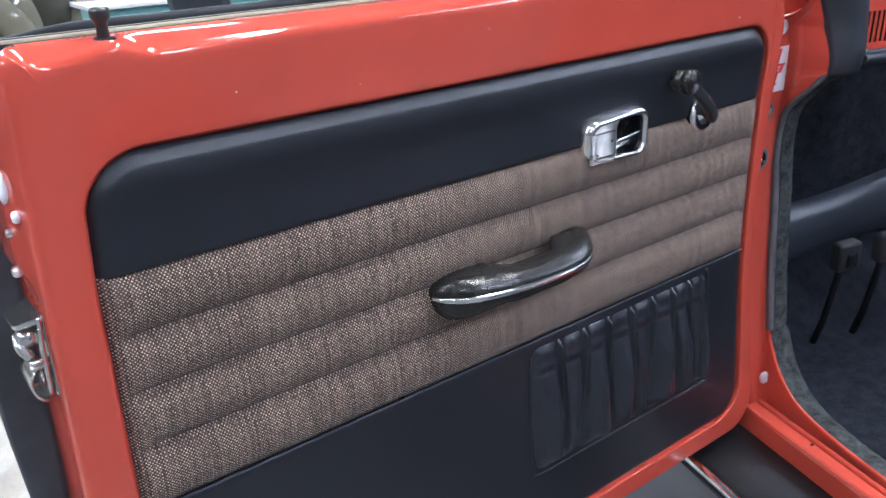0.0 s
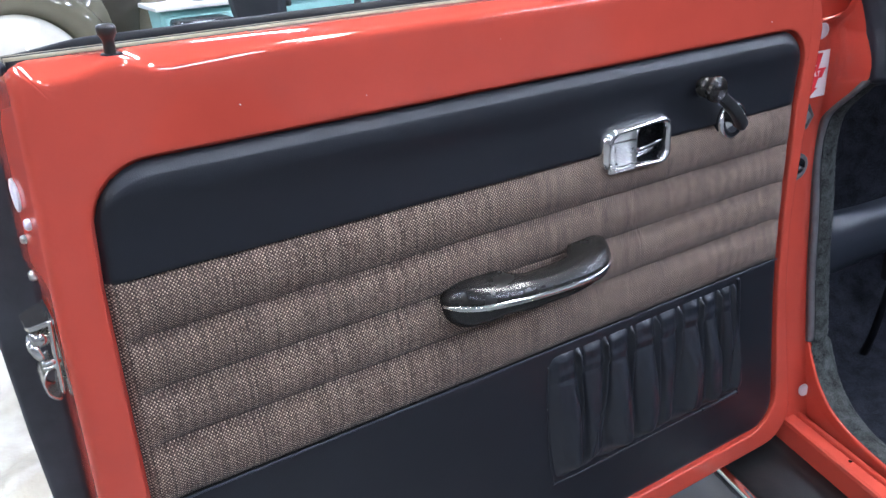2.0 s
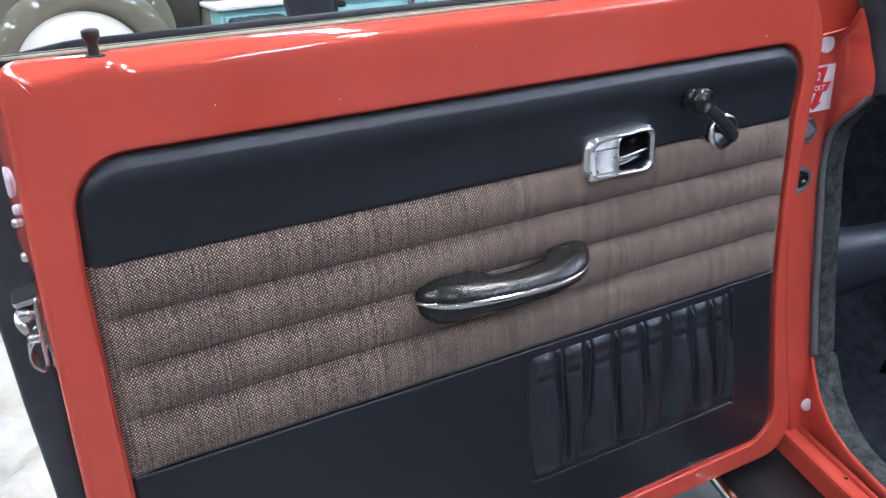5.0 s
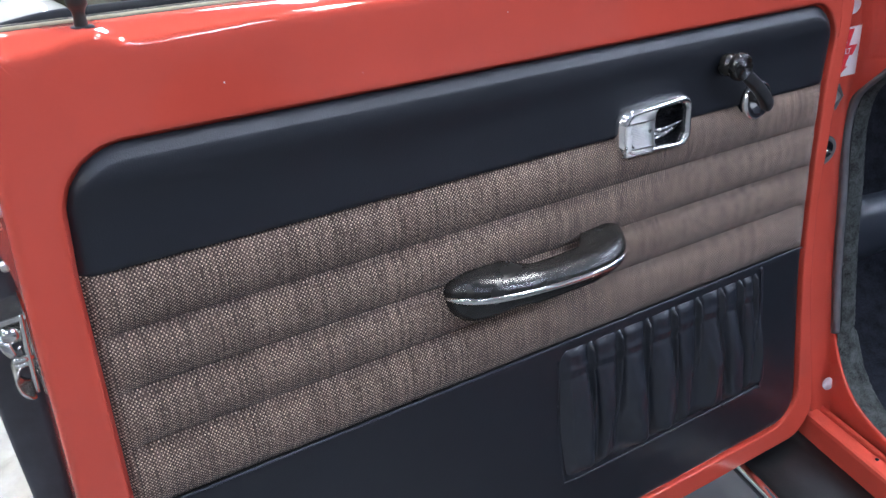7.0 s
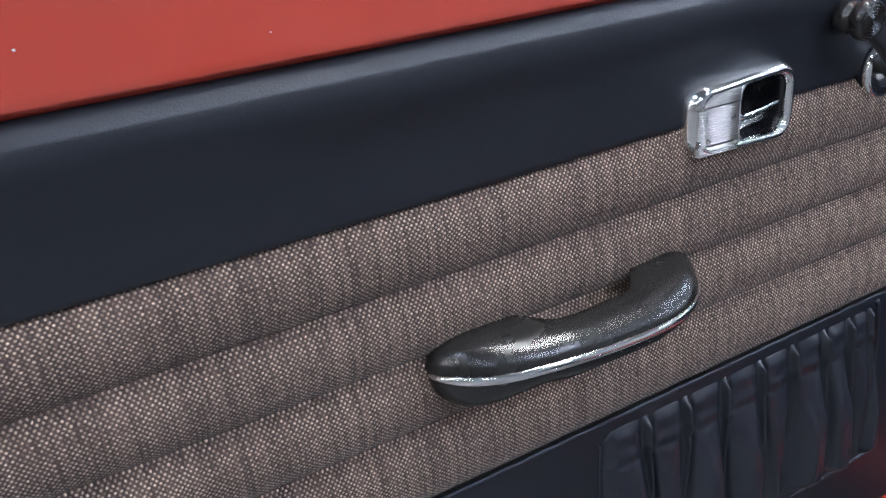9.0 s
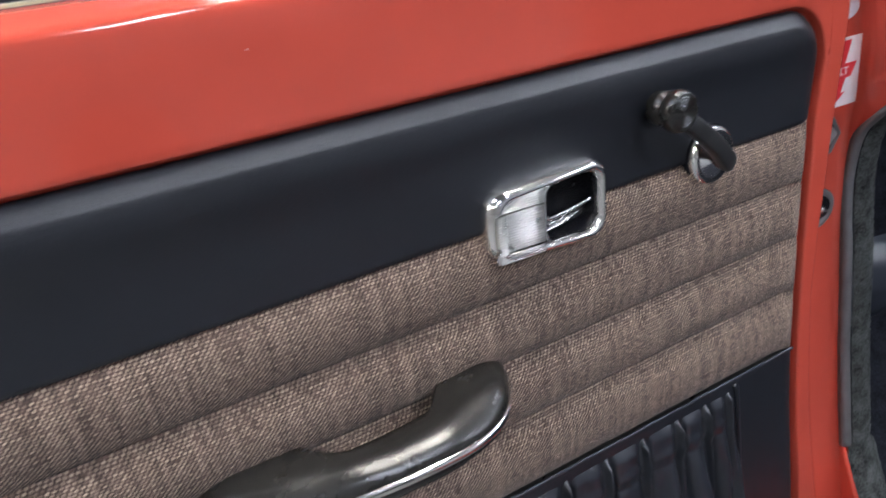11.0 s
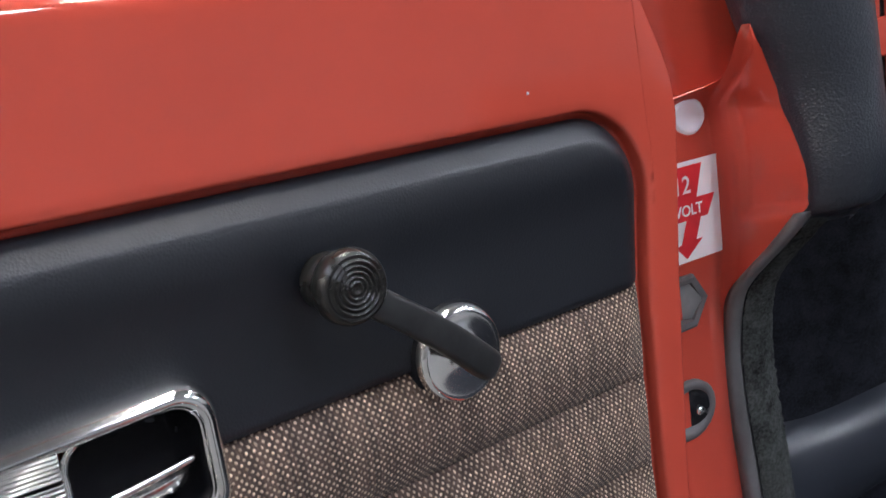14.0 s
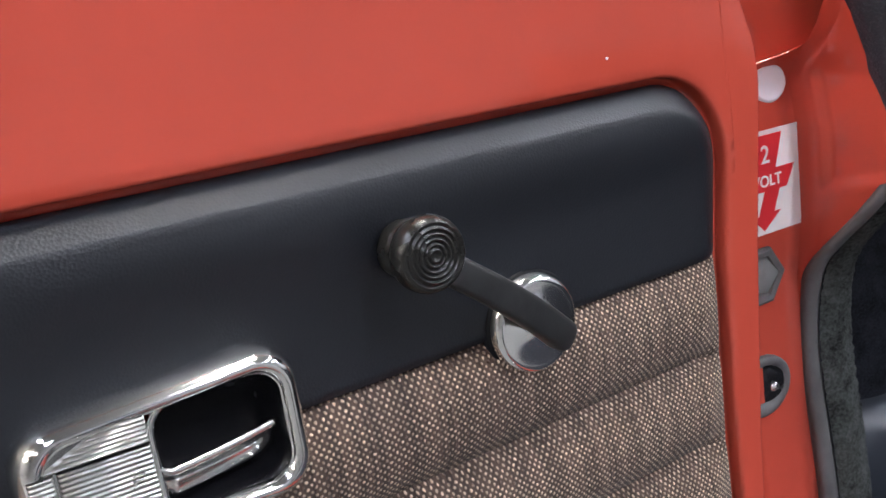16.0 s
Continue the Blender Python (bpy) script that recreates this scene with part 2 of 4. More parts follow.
def smooth_path(pts, steps=8):
    """A Catmull-Rom line through the points."""
    p = [Vector(q) for q in pts]
    out = []
    for i in range(len(p) - 1):
        a, b, c, d = p[max(i - 1, 0)], p[i], p[i + 1], p[min(i + 2, len(p) - 1)]
        for s in range(steps):
            t = s / steps
            out.append(0.5 * ((2 * b) + (c - a) * t + (2 * a - 5 * b + 4 * c - d) * t * t + (3 * b - a - 3 * c + d) * t ** 3))
    return out + [p[-1]]


def thing(name, place, label, category, group="", kind="", turn=0.0):
    ob = new(name)
    ob.matrix_basis = pose(*place, 0, 0, turn)
    ob.empty_display_size = 0.05
    return tagged(ob, label, category, group, kind)


def solid(name, bm, mat, label, category, kind="", smooth=True, group=""):
    return tagged(part(name, bm, mat, None, "", smooth), label, category, group, kind)


def ease(a, b, x):
    t = min(1.0, max(0.0, (x - a) / (b - a)))
    return t * t * (3 - 2 * t)


def table(x, rows):
    return float(np.interp(x, [r[0] for r in rows], [r[1] for r in rows]))


# ---- the setting: a workshop hall ----
def hall():
    bm = bmesh.new()
    n = 30
    vs = [[bm.verts.new((-9 + 18 * i / n, -8 + 18 * j / n, 0)) for i in range(n + 1)] for j in range(n + 1)]
    for j in range(n):
        for i in range(n):
            bm.faces.new((vs[j][i], vs[j][i + 1], vs[j + 1][i + 1], vs[j + 1][i]))
    solid("floor", bm, CONCRETE, "grey polished concrete workshop floor", "floor", "structure")
    solid("ceiling", box((-9.2, -8.2, 3.8), (9.2, 10.2, 4.0)), CEILING, "plain grey painted workshop ceiling", "ceiling", "structure", False)
    for nm, lo, hi in (("wall_north", (-9.2, 10.0, 0), (9.2, 10.2, 3.8)), ("wall_south", (-9.2, -8.2, 0), (9.2, -8.0, 3.8)),
                       ("wall_east", (9.0, -8.0, 0), (9.2, 10.0, 3.8)), ("wall_west", (-9.2, -8.0, 0), (-9.0, 10.0, 3.8))):
        solid(nm, box(lo, hi), WALL, "plain grey painted workshop wall", "wall", "structure", False)


def strip_light(x, y, tube_mat, length=2.4):
    """A ceiling strip lamp along y."""
    t = thing("ceiling_light", (x, y, 3.72), "long white ceiling strip light, unseen, switched on", "ceiling light", "rows of strip lights")
    part("housing", box((-0.10, -length / 2, 0.0), (0.10, length / 2, 0.08), 0.01), WALL, t, "", False)
    part("diffuser", box((-0.08, -length / 2 + 0.03, -0.025), (0.08, length / 2 - 0.03, -0.002)), tube_mat, t, "", False)


hall()
# All unseen; the two at y -0.9 are added fill, the back rows brighten the far car.
for lx, ly, lamp in ((-7.0, -0.9, TUBE_PILLAR_FILL), (-4.2, -0.9, TUBE_PILLAR_FILL), (-4.2, -4.2, TUBE_WEAK), (-1.4, -3.6, TUBE_LOW), (1.4, -3.6, TUBE_MID), (4.2, -3.6, TUBE_STRONG), (7.0, -3.6, TUBE_STRONG), (-1.4, 0.1, TUBE_LOW), (1.4, 0.1, TUBE_WARM),
                     (4.2, 0.1, TUBE_STRONG), (7.0, 0.1, TUBE_STRONG), (-4.2, 3.4, TUBE_STRONG), (-1.0, 4.6, TUBE_STRONG), (2.0, 4.6, TUBE_STRONG), (0.5, 7.8, TUBE_STRONG)):
    strip_light(lx, ly, lamp)

# ---- the open car door ----
CAR_AT = (1.052, 0.035, 0.0)
CAR_TURN = -16
car = thing("vintage_car", CAR_AT, "coral red vintage car with door open, black and tweed trim", "car", "", "", CAR_TURN)
UNDO = pose(*CAR_AT, 0, 0, CAR_TURN).inverted()


def dpart(name, bm, mat, parent=None, label="", smooth=True):
    """A part of the door, or of a part of it, in the place's own metres."""
    return part(name, bm, mat, parent or car, label, smooth, None if parent else UNDO)


def outline(xl, xr, z0, z1, radii, n=140, k=16):
    """A rounded four-sided loop with sides given as functions of z; radii: bl, br, tr, tl."""
    bl, br, tr, tl = radii
    pts = []
    for i in range(n):
        s = i / n
        pts.append((xl(z0) + bl + s * (xr(z0) - br - xl(z0) - bl), z0))
    for i in range(k):
        a = -math.pi / 2 + math.pi / 2 * i / k
        pts.append((xr(z0 + br) - br + br * math.cos(a), z0 + br + br * math.sin(a)))
    for i in range(n):
        z = z0 + br + (z1 - tr - z0 - br) * i / n
        pts.append((xr(z), z))
    for i in range(k):
        a = math.pi / 2 * i / k
        pts.append((xr(z1 - tr) - tr + tr * math.cos(a), z1 - tr + tr * math.sin(a)))
    for i in range(n):
        s = i / n
        pts.append((xr(z1) - tr - s * (xr(z1) - tr - xl(z1) - tl), z1))
    for i in range(k):
        a = math.pi / 2 + math.pi / 2 * i / k
        pts.append((xl(z1 - tl) + tl + tl * math.cos(a), z1 - tl + tl * math.sin(a)))
    for i in range(n):
        z = z1 - tl + (z0 + bl - z1 + tl) * i / n
        pts.append((xl(z), z))
    for i in range(k):
        a = math.pi + math.pi / 2 * i / k
        pts.append((xl(z0 + bl) + bl + bl * math.cos(a), z0 + bl + bl * math.sin(a)))
    return pts


def card_right(z):
    return table(z, ((0.30, 0.972), (0.36, 0.967), (0.46, 0.953), (0.55, 0.941), (0.63, 0.934), (0.75, 0.931), (0.85, 0.932), (0.90, 0.937), (0.96, 0.939)))


def card_left(z):
    return table(z, ((0.3, -0.003), (0.85, 0.0), (0.90, 0.003), (0.96, 0.003)))


def door_right(z):
    return table(z, ((0.26, 1.020), (0.336, 1.010), (0.458, 0.984), (0.55, 0.967), (0.66, 0.956), (0.73, 0.958), (0.85, 0.965), (0.945, 0.974), (0.965, 0.971), (0.985, 0.963), (1.04, 0.935)))


def door_left(z):
    return table(z, ((0.26, -0.052), (0.65, -0.046), (0.82, -0.043), (0.98, -0.037), (1.04, -0.035)))


def card_loop(d):
    return outline(lambda z: card_left(z) - d, lambda z: card_right(z) + d, 0.304 - d, CARD_TOP + d, (0.05 + d, 0.052 + d, 0.046 + d, 0.052 + d))


def door_loop(d):
    return outline(lambda z: door_left(z) + d, lambda z: door_right(z) - d, 0.262 + d, 1.038 - d, (0.05, 0.05, 0.012 + 0.3 * d, 0.012 + 0.3 * d))


def shut_flare(z):
    """The shut face leans outwards above the latch."""
    return ease(0.832, 0.870, z) * ease(1.02, 0.985, z)


FACE = -0.003
CARD_TOP = 0.9512


def build_shell():
    rings = []
    for d, y in ((-0.004, 0.0062), (0.0024, 0.0062), (0.0030, 0.0058), (0.0033, 0.0046), (0.0034, 0.0010), (0.0035, -0.0008), (0.0038, -0.0018), (0.0044, -0.0026), (0.0054, FACE), (0.0100, FACE)):
        rings.append([(x, y, z) for x, z in card_loop(d)])
    inner, base = card_loop(0.0100), door_loop(0.0)

    def ledge(x, n):
        """The window ledge: a shoulder, pushed up round the lock knob, and a slope back to the felt."""
        zs = table(x, ((-0.04, 1.0272), (0.008, 1.0280), (0.020, 1.0300), (0.030, 1.0328), (0.038, 1.0347), (0.047, 1.0355), (0.055, 1.0335), (0.064, 1.0292), (0.073, 1.0270), (0.085, 1.0268), (0.11, 1.0275), (0.18, 1.0295), (0.29, 1.0315), (0.95, 1.0325)))
        prof = ((FACE, zs - 0.010), (FACE + 0.0003, zs - 0.0055), (FACE + 0.0017, zs - 0.0018), (FACE + 0.0048, zs + 0.0006), (0.010, zs + 0.0006 + (1.039 - zs) * 0.30), (0.022, zs + 0.0004 + (1.039 - zs) * 0.68), (0.033, 1.039))
        return prof[n]

    steps = [math.radians(a) for a in (0, 15, 30, 45, 60, 75, 90)]
    outer = []
    loops = {}
    for n, ang in enumerate(steps):
        ring = []
        for i in range(len(base)):
            r = 0.009 - 0.004 * ease(0.5, 0.9, base[i][0])
            ins, y = r * (1 - math.sin(ang)), FACE + r * (1 - math.cos(ang))
            key = round(ins, 4)
            if key not in loops:
                loops[key] = door_loop(ins)
            x, z = loops[key][i]
            if base[i][1] > 1.037:
                w = ease(-0.033, -0.018, base[i][0]) * (1 - ease(0.86, 0.915, base[i][0]))
                ly, lz = ledge(x, n)
                y, z = y + (ly - y) * w, z + (lz - z) * w
            ring.append([x, y, z])
        outer.append(ring)
    for s in (0.25, 0.5, 0.75):
        rings.append([(a[0] + s * (b[0] - a[0]), FACE, a[1] + s * (b[2] - a[1])) for a, b in zip(inner, outer[0])])
    rings += outer
    # the pressed sheet is not quite flat
    done = []
    for ring in rings:
        done.append([(x, y + (0.0010 * noise.noise((x * 5.0, z * 7.0, 1.3)) + 0.0004 * noise.noise((x * 17, z * 17, 4.0))) * ease(0.004, 0.002, y), z) for x, y, z in ring])
    for y, out in ((0.045, 0.006), (0.085, 0.009)):
        done.append([(x - out * shut_flare(z) * ease(0.1, 0.0, x), y, z - 0.004 * ease(1.0, 1.03, z)) for x, z in base])
    # outer skin, bulging
    for d, y in ((0.004, 0.098), (0.05, 0.118), (0.16, 0.128)):
        done.append([(x, y, z) for x, z in door_loop(d)])
    bm = loft(done, True)
    bm.verts.ensure_lookup_table()
    bm.faces.new(bm.verts[-len(base):])
    dpart("door_shell", bm, RED, None, "coral red glossy painted steel door shell")


def rim_distance(x, z):
    """How far a point of the trim panel lies within its rounded rim."""
    mid, half, r = (card_left(z) + card_right(z)) / 2, (card_right(z) - card_left(z)) / 2, 0.048
    qx, qz = abs(x - mid) - half + r, abs(z - (0.304 + CARD_TOP) / 2) - (CARD_TOP - 0.304) / 2 + r
    return max(0.0, r - math.hypot(max(qx, 0.0), max(qz, 0.0)) - min(max(qx, qz), 0.0))


def card_grid(zs, height, us=None):
    """A sheet of the trim panel between two levels, with its rounded rim; height(x, z, rim) gives how far it stands proud."""
    us = us if us is not None else np.concatenate([np.linspace(0, 0.06, 14), np.linspace(0.07, 0.93, 120), np.linspace(0.94, 1, 14)])
    rows = []
    for z in zs:
        xl, xr = card_left(z), card_right(z)
        for top, r, side in ((CARD_TOP, 0.052, "l"), (CARD_TOP, 0.046, "r")):
            t = z - (top - r)
            if t > 0:
                cut = r - math.sqrt(max(0.0, r * r - t * t))
                xl, xr = (xl + cut, xr) if side == "l" else (xl, xr - cut)
        for low, r, side in ((0.304, 0.050, "l"), (0.304, 0.052, "r")):
            t = low + r - z
            if t > 0:
                cut = r - math.sqrt(max(0.0, r * r - t * t))
                xl, xr = (xl + cut, xr) if side == "l" else (xl, xr - cut)
        row = []
        for u in us:
            x = xl + u * (xr - xl)
            rimd = rim_distance(x, z)
            row.append((x, -height(x, z, rimd), z))
        rows.append(row)
    bm = loft(rows, False)
    # an eight-sided hole behind the release's cup
    mid = Vector((0.6371, 0.0, 0.8539))
    sides = [(Vector((math.cos(i * math.pi / 4), 0.0, math.sin(i * math.pi / 4))), (0.0254, 0.0305, 0.0236, 0.0305)[i % 4]) for i in range(8)]
    for n, reach in sides:
        near = [f for f in bm.faces if (f.calc_center_median() - mid).length < 0.06]
        geom = near + list({e for f in near for e in f.edges}) + list({v for f in near for v in f.verts})
        bmesh.ops.bisect_plane(bm, geom=geom, dist=1e-6, plane_co=mid + n * reach, plane_no=n)
    gone = [f for f in bm.faces if all((f.calc_center_median() - mid).dot(n) < reach for n, reach in sides)]
    bmesh.ops.delete(bm, geom=gone, context="FACES")
    return bm


def rolled(d, flat, reach):
    """Height over the recess of a rim that rolls over within reach."""
    t = min(1.0, d / reach)
    return -0.0060 + (flat + 0.0060) * math.sqrt(max(0.0, 1 - (1 - t) ** 2))


GROOVES = (0.612, 0.6785, 0.7355, 0.7915, 0.851)


def build_trim():
    panel = dpart("trim_panel", card_grid(np.linspace(0.31, 0.94, 40), lambda x, z, d: -0.0058), BLACK, None, "padded door trim of black vinyl and brown tweed", True)

    def upper(x, z, d):
        h = rolled(d, 0.0015, 0.016)
        h += 0.0046 * math.exp(-((z - 0.927) / 0.021) ** 2) * min(1, d / 0.012)
        h += 0.0006 * noise.noise((x * 9, z * 22, 3.1)) * min(1, d / 0.02)
        return h - 0.002 * (1 - ease(0.848, 0.853, z))

    zs = np.concatenate([np.linspace(0.8495, 0.856, 5), np.linspace(0.862, 0.93, 22), np.linspace(0.9320, CARD_TOP - 0.00005, 26)])
    dpart("upper_vinyl", card_grid(zs, upper), VINYL, panel, "smooth black vinyl upper pad")

    def lower(x, z, d):
        h = rolled(d, 0.0008, 0.013)
        h += 0.0006 * noise.noise((x * 8, z * 14, 7.7)) * min(1, d / 0.02)
        return h - 0.001 * ease(0.606, 0.613, z)

    zs = np.concatenate([np.linspace(0.3042, 0.33, 22), np.linspace(0.335, 0.600, 40), np.linspace(0.603, 0.6135, 6)])
    dpart("lower_vinyl", card_grid(zs, lower), VINYL, panel, "smooth black vinyl lower pad")

    for a, b in zip(GROOVES, GROOVES[1:]):
        def band(x, z, d, a=a, b=b):
            p = (z - a) / (b - a)
            h = rolled(d, 0.0, 0.008)
            h += (0.0125 * (1 - abs(2 * p - 1) ** 2.7) - 0.0058) * ease(0.0, 0.024, d)
            return h + 0.0005 * noise.noise((x * 30, z * 30, 1.7)) * min(1, d / 0.01)
        zs = np.concatenate([np.linspace(a, a + 0.008, 6), np.linspace(a + 0.011, b - 0.011, 12), np.linspace(b - 0.008, b, 6)])
        dpart("tweed_band", card_grid(zs, band), TWEED, panel, "padded band of brown and beige tweed")

    # Lighter bead paints the highlight along the stitched edge of the lower vinyl.
    path = [(card_left(0.6125) + 0.004 + (card_right(0.6125) - 0.008 - card_left(0.6125)) * i / 120, -0.0012 + 0.0004 * math.sin(i * 1.3), 0.6128) for i in range(121)]
    dpart("edge_sheen", tube(path, 0.0013, 8), EDGE_SHEEN, panel, "thin slate line for the stitched vinyl edge and its highlight")
    build_pocket(panel)


PLEATS = (0.536, 0.582, 0.630, 0.676, 0.721, 0.765, 0.803, 0.835)


def build_pocket(panel):
    """A gathered pocket: a hem drawn up by elastic, sharp pleats and slack cloth below."""
    z0, z1 = 0.405, 0.602
    ns, nz = 420, 90

    def left(z):
        return 0.488 + 0.010 * ease(0.5, 0.40, z) if z < 0.5 else 0.488

    def right(z):
        return table(z, ((0.405, 0.864), (0.602, 0.843)))

    rows = []
    for j in range(nz + 1):
        q = j / nz
        z = z0 + (z1 - z0) * q
        xl, xr = left(z), right(z)
        top, low_r = max(0.0, z - (z1 - 0.016)), max(0.0, (z0 + 0.010) - z)
        xl += 0.016 - math.sqrt(max(0.0, 0.016 ** 2 - top * top)) + 0.010 - math.sqrt(max(0.0, 0.010 ** 2 - low_r * low_r))
        xr -= 0.010 - math.sqrt(max(0.0, 0.010 ** 2 - low_r * low_r))
        row = []
        for i in range(ns + 1):
            u = i / ns
            x = xl + u * (xr - xl)
            edge = min(u * (xr - xl), (1 - u) * (xr - xl), (z - z0) * 1.0, (z1 - z) * 1.2)
            rim = min(1.0, edge / 0.013) ** 0.55
            low = 1 - q
            h = 0.0046 + 0.0022 * ease(0.0, 0.5, low)
            lines = []
            for n, px in enumerate(PLEATS):
                lines.append(px + 0.005 * math.sin(low * 4.2 + n * 1.9) * low + 0.010 * low * low * math.cos(n * 2.3) + (px - 0.68) * 0.04 * low)
            ends = [xl] + lines + [xr]
            slack = ease(0.10, 0.55, low) * (1 - 0.45 * ease(0.80, 1.0, low))
            for n in range(len(ends) - 1):
                if ends[n] <= x < ends[n + 1]:
                    s = (x - ends[n]) / (ends[n + 1] - ends[n])
                    lean = 0.56 + 0.16 * math.sin(n * 2.7 + low * 2.0)
                    s = s ** (math.log(0.5) / math.log(lean))
                    h += (0.0020 + 0.0185 * slack * (0.72 + 0.28 * math.sin(n * 4.3))) * math.sin(math.pi * s) ** 1.1
            for n, px in enumerate(lines):
                d = x - px
                live = 1 - 0.72 * ease(0.22, 0.75, low) * (0.8 + 0.2 * math.sin(n * 2.1))
                h += 0.0072 * math.exp(-(d / 0.0022) ** 2) * live
                h -= 0.0052 * math.exp(-((d - 0.0052) / 0.0028) ** 2) * live
                h -= 0.0030 * math.exp(-((d + 0.0056) / 0.0034) ** 2) * live
                bend = d - 0.020 - 0.010 * math.sin(low * 5.0 + n)
                h += 0.0055 * math.exp(-(bend / 0.0050) ** 2) * ease(0.30, 0.50, low) * (1 - ease(0.75, 0.95, low)) * max(0.0, math.sin(n * 5.1 + 0.6))
            h += 0.0050 * (1 - abs(noise.noise((x * 26 + 3 + 4 * z, z * 9, 0.3)))) * low + 0.0022 * noise.noise((x * 42 + 3, z * 16, 0.3)) * (0.3 + low) + 0.0008 * noise.noise((x * 110, z * 60, 4.0))
            h -= 0.0017 * math.exp(-((q - 0.80) / 0.014) ** 2) * (0.8 + 0.5 * noise.noise((x * 50, 1, 2)))
            h += 0.0016 * math.exp(-((q - 0.855) / 0.022) ** 2)
            h = 0.0034 + (h - 0.0034) * ease(0.0, 0.16, q) * (1 - 0.55 * ease(0.955, 0.99, q))
            scallop = 0.0
            for n in range(len(ends) - 1):
                if ends[n] <= x < ends[n + 1]:
                    scallop = 0.0075 * (1 - math.sin(math.pi * (x - ends[n]) / (ends[n + 1] - ends[n])) ** 0.7)
            row.append((x, -(-0.001 + max(0.0018, h) * rim), z + scallop * (1 - q) ** 6))
        rows.append(row)
    dpart("map_pocket", loft(rows, False), POCKET, panel, "gathered black vinyl map pocket with elastic hem")
    loop = [(0.79, z0 - 0.004), (right(z0) + 0.001, z0 - 0.002), (right(z0) + 0.006, z0 + 0.004), (right(0.5) + 0.005, 0.5), (right(z1) + 0.005, z1 - 0.006), (right(z1), z1 + 0.001)]
    pts = smooth_path([(x, -0.0012, z) for x, z in loop], 10)
    hem = smooth_path([(left(z1) - 0.0015, -0.0008, z1 - 0.012), (left(0.5) - 0.002, -0.0008, 0.5), (left(z0) - 0.002, -0.0008, z0 + 0.010), (left(z0) + 0.010, -0.0008, z0 - 0.003), (0.62, -0.0008, z0 - 0.004), (0.80, -0.0008, z0 - 0.004)], 10)
    dpart("seam", tube(hem, 0.0014, 8), POCKET, panel, "fine black vinyl seam round the pocket")
    dpart("welt", tube(pts, 0.0026, 8), POCKET, panel, "raised black vinyl welt round the pocket")


def build_pull():
    """The pull handle: a bowed bar on two feet."""
    a0, a1 = 0.3325, 0.5735

    def front(x):
        return table(x, ((a0, 0.006), (0.335, 0.012), (0.339, 0.0195), (0.347, 0.028), (0.357, 0.0355), (0.372, 0.0425), (0.395, 0.0490), (0.420, 0.0540), (0.450, 0.0580), (0.480, 0.0602), (0.505, 0.0600), (0.525, 0.0560), (0.542, 0.0475), (0.554, 0.0370), (0.563, 0.0250), (0.570, 0.0130), (a1, 0.004)))

    def back(x):
        return 0.026 * ease(0.402, 0.424, x) * (1 - ease(0.498, 0.512, x))

    def end(x):
        p = min(1.0, max(0.0, (x - a0 + 0.0006) / 0.026))
        q = min(1.0, max(0.0, (a1 + 0.0006 - x) / 0.026))
        return math.sqrt(1 - (1 - p) ** 2.3) * math.sqrt(1 - (1 - q) ** 2.3)

    def upper(x):
        return end(x) * table(x, ((0.33, 0.021), (0.36, 0.0225), (0.395, 0.0215), (0.42, 0.0185), (0.45, 0.0165), (0.49, 0.0175), (0.515, 0.0200), (0.54, 0.0215), (0.575, 0.020)))

    def lower(x):
        return end(x) * table(x, ((0.33, 0.029), (0.355, 0.0335), (0.375, 0.0315), (0.40, 0.0255), (0.45, 0.0215), (0.50, 0.0215), (0.54, 0.0225), (0.575, 0.021)))

    def mid(x):
        return table(x, ((a0, 0.7270), (0.37, 0.7275), (0.45, 0.7290), (0.52, 0.7310), (0.55, 0.7325), (a1, 0.7345)))

    def soft(fn, x):
        """A running mean, so that the bar has no kinks."""
        w = max(0.0, min(0.010, 0.8 * (x - a0), 0.8 * (a1 - x)))
        return sum(fn(x + w * q) for q in (-1.0, -0.75, -0.5, -0.25, 0.0, 0.25, 0.5, 0.75, 1.0)) / 9

    rings, bead = [], []
    m = 40
    for x in np.concatenate([np.linspace(a0, 0.352, 18), np.linspace(0.355, 0.545, 64), np.linspace(0.5475, a1, 18)]):
        f, b, zc, up, dn = soft(front, x), soft(back, x), soft(mid, x), soft(upper, x), soft(lower, x)
        ring = []
        for i in range(m + 1):
            a = math.pi / 2 - math.pi * i / m
            c, s = abs(math.cos(a)) ** 0.72, math.sin(a)
            s = math.copysign(abs(s) ** 0.88, s)
            scuff = 0.00012 * noise.noise((x * 25, a * 1.0, 2.2))
            ring.append((x, -(b + (f - b) * c + scuff), zc + (up if s > 0 else dn) * s))
        rings.append(ring)
        bead.append(Vector((x, -(f - 0.0002), zc)))
    pull = dpart("pull_handle", loft(rings, True, True), WORN, None, "worn black plastic door pull")
    rows = []
    for i, p in enumerate(bead):
        d = (bead[min(i + 1, len(bead) - 1)] - bead[max(i - 1, 0)]).normalized()
        out = Vector((d.y, -d.x, 0)).normalized()
        h = 0.0035 * (0.55 + 0.45 * min(1.0, i / 10, (len(bead) - 1 - i) / 10))
        row = []
        for k in range(9):
            a = math.pi * (k / 8 - 0.5)
            row.append(p + out * (0.0021 * math.cos(a)) + Vector((0, 0, h * math.sin(a))))
        row += [p - out * 0.0015 + Vector((0, 0, h)), p - out * 0.0015 - Vector((0, 0, h))]
        rows.append(row)
    dpart("chrome_strip", loft(rows, True, True), CHROME, pull, "thin bright chrome strip")


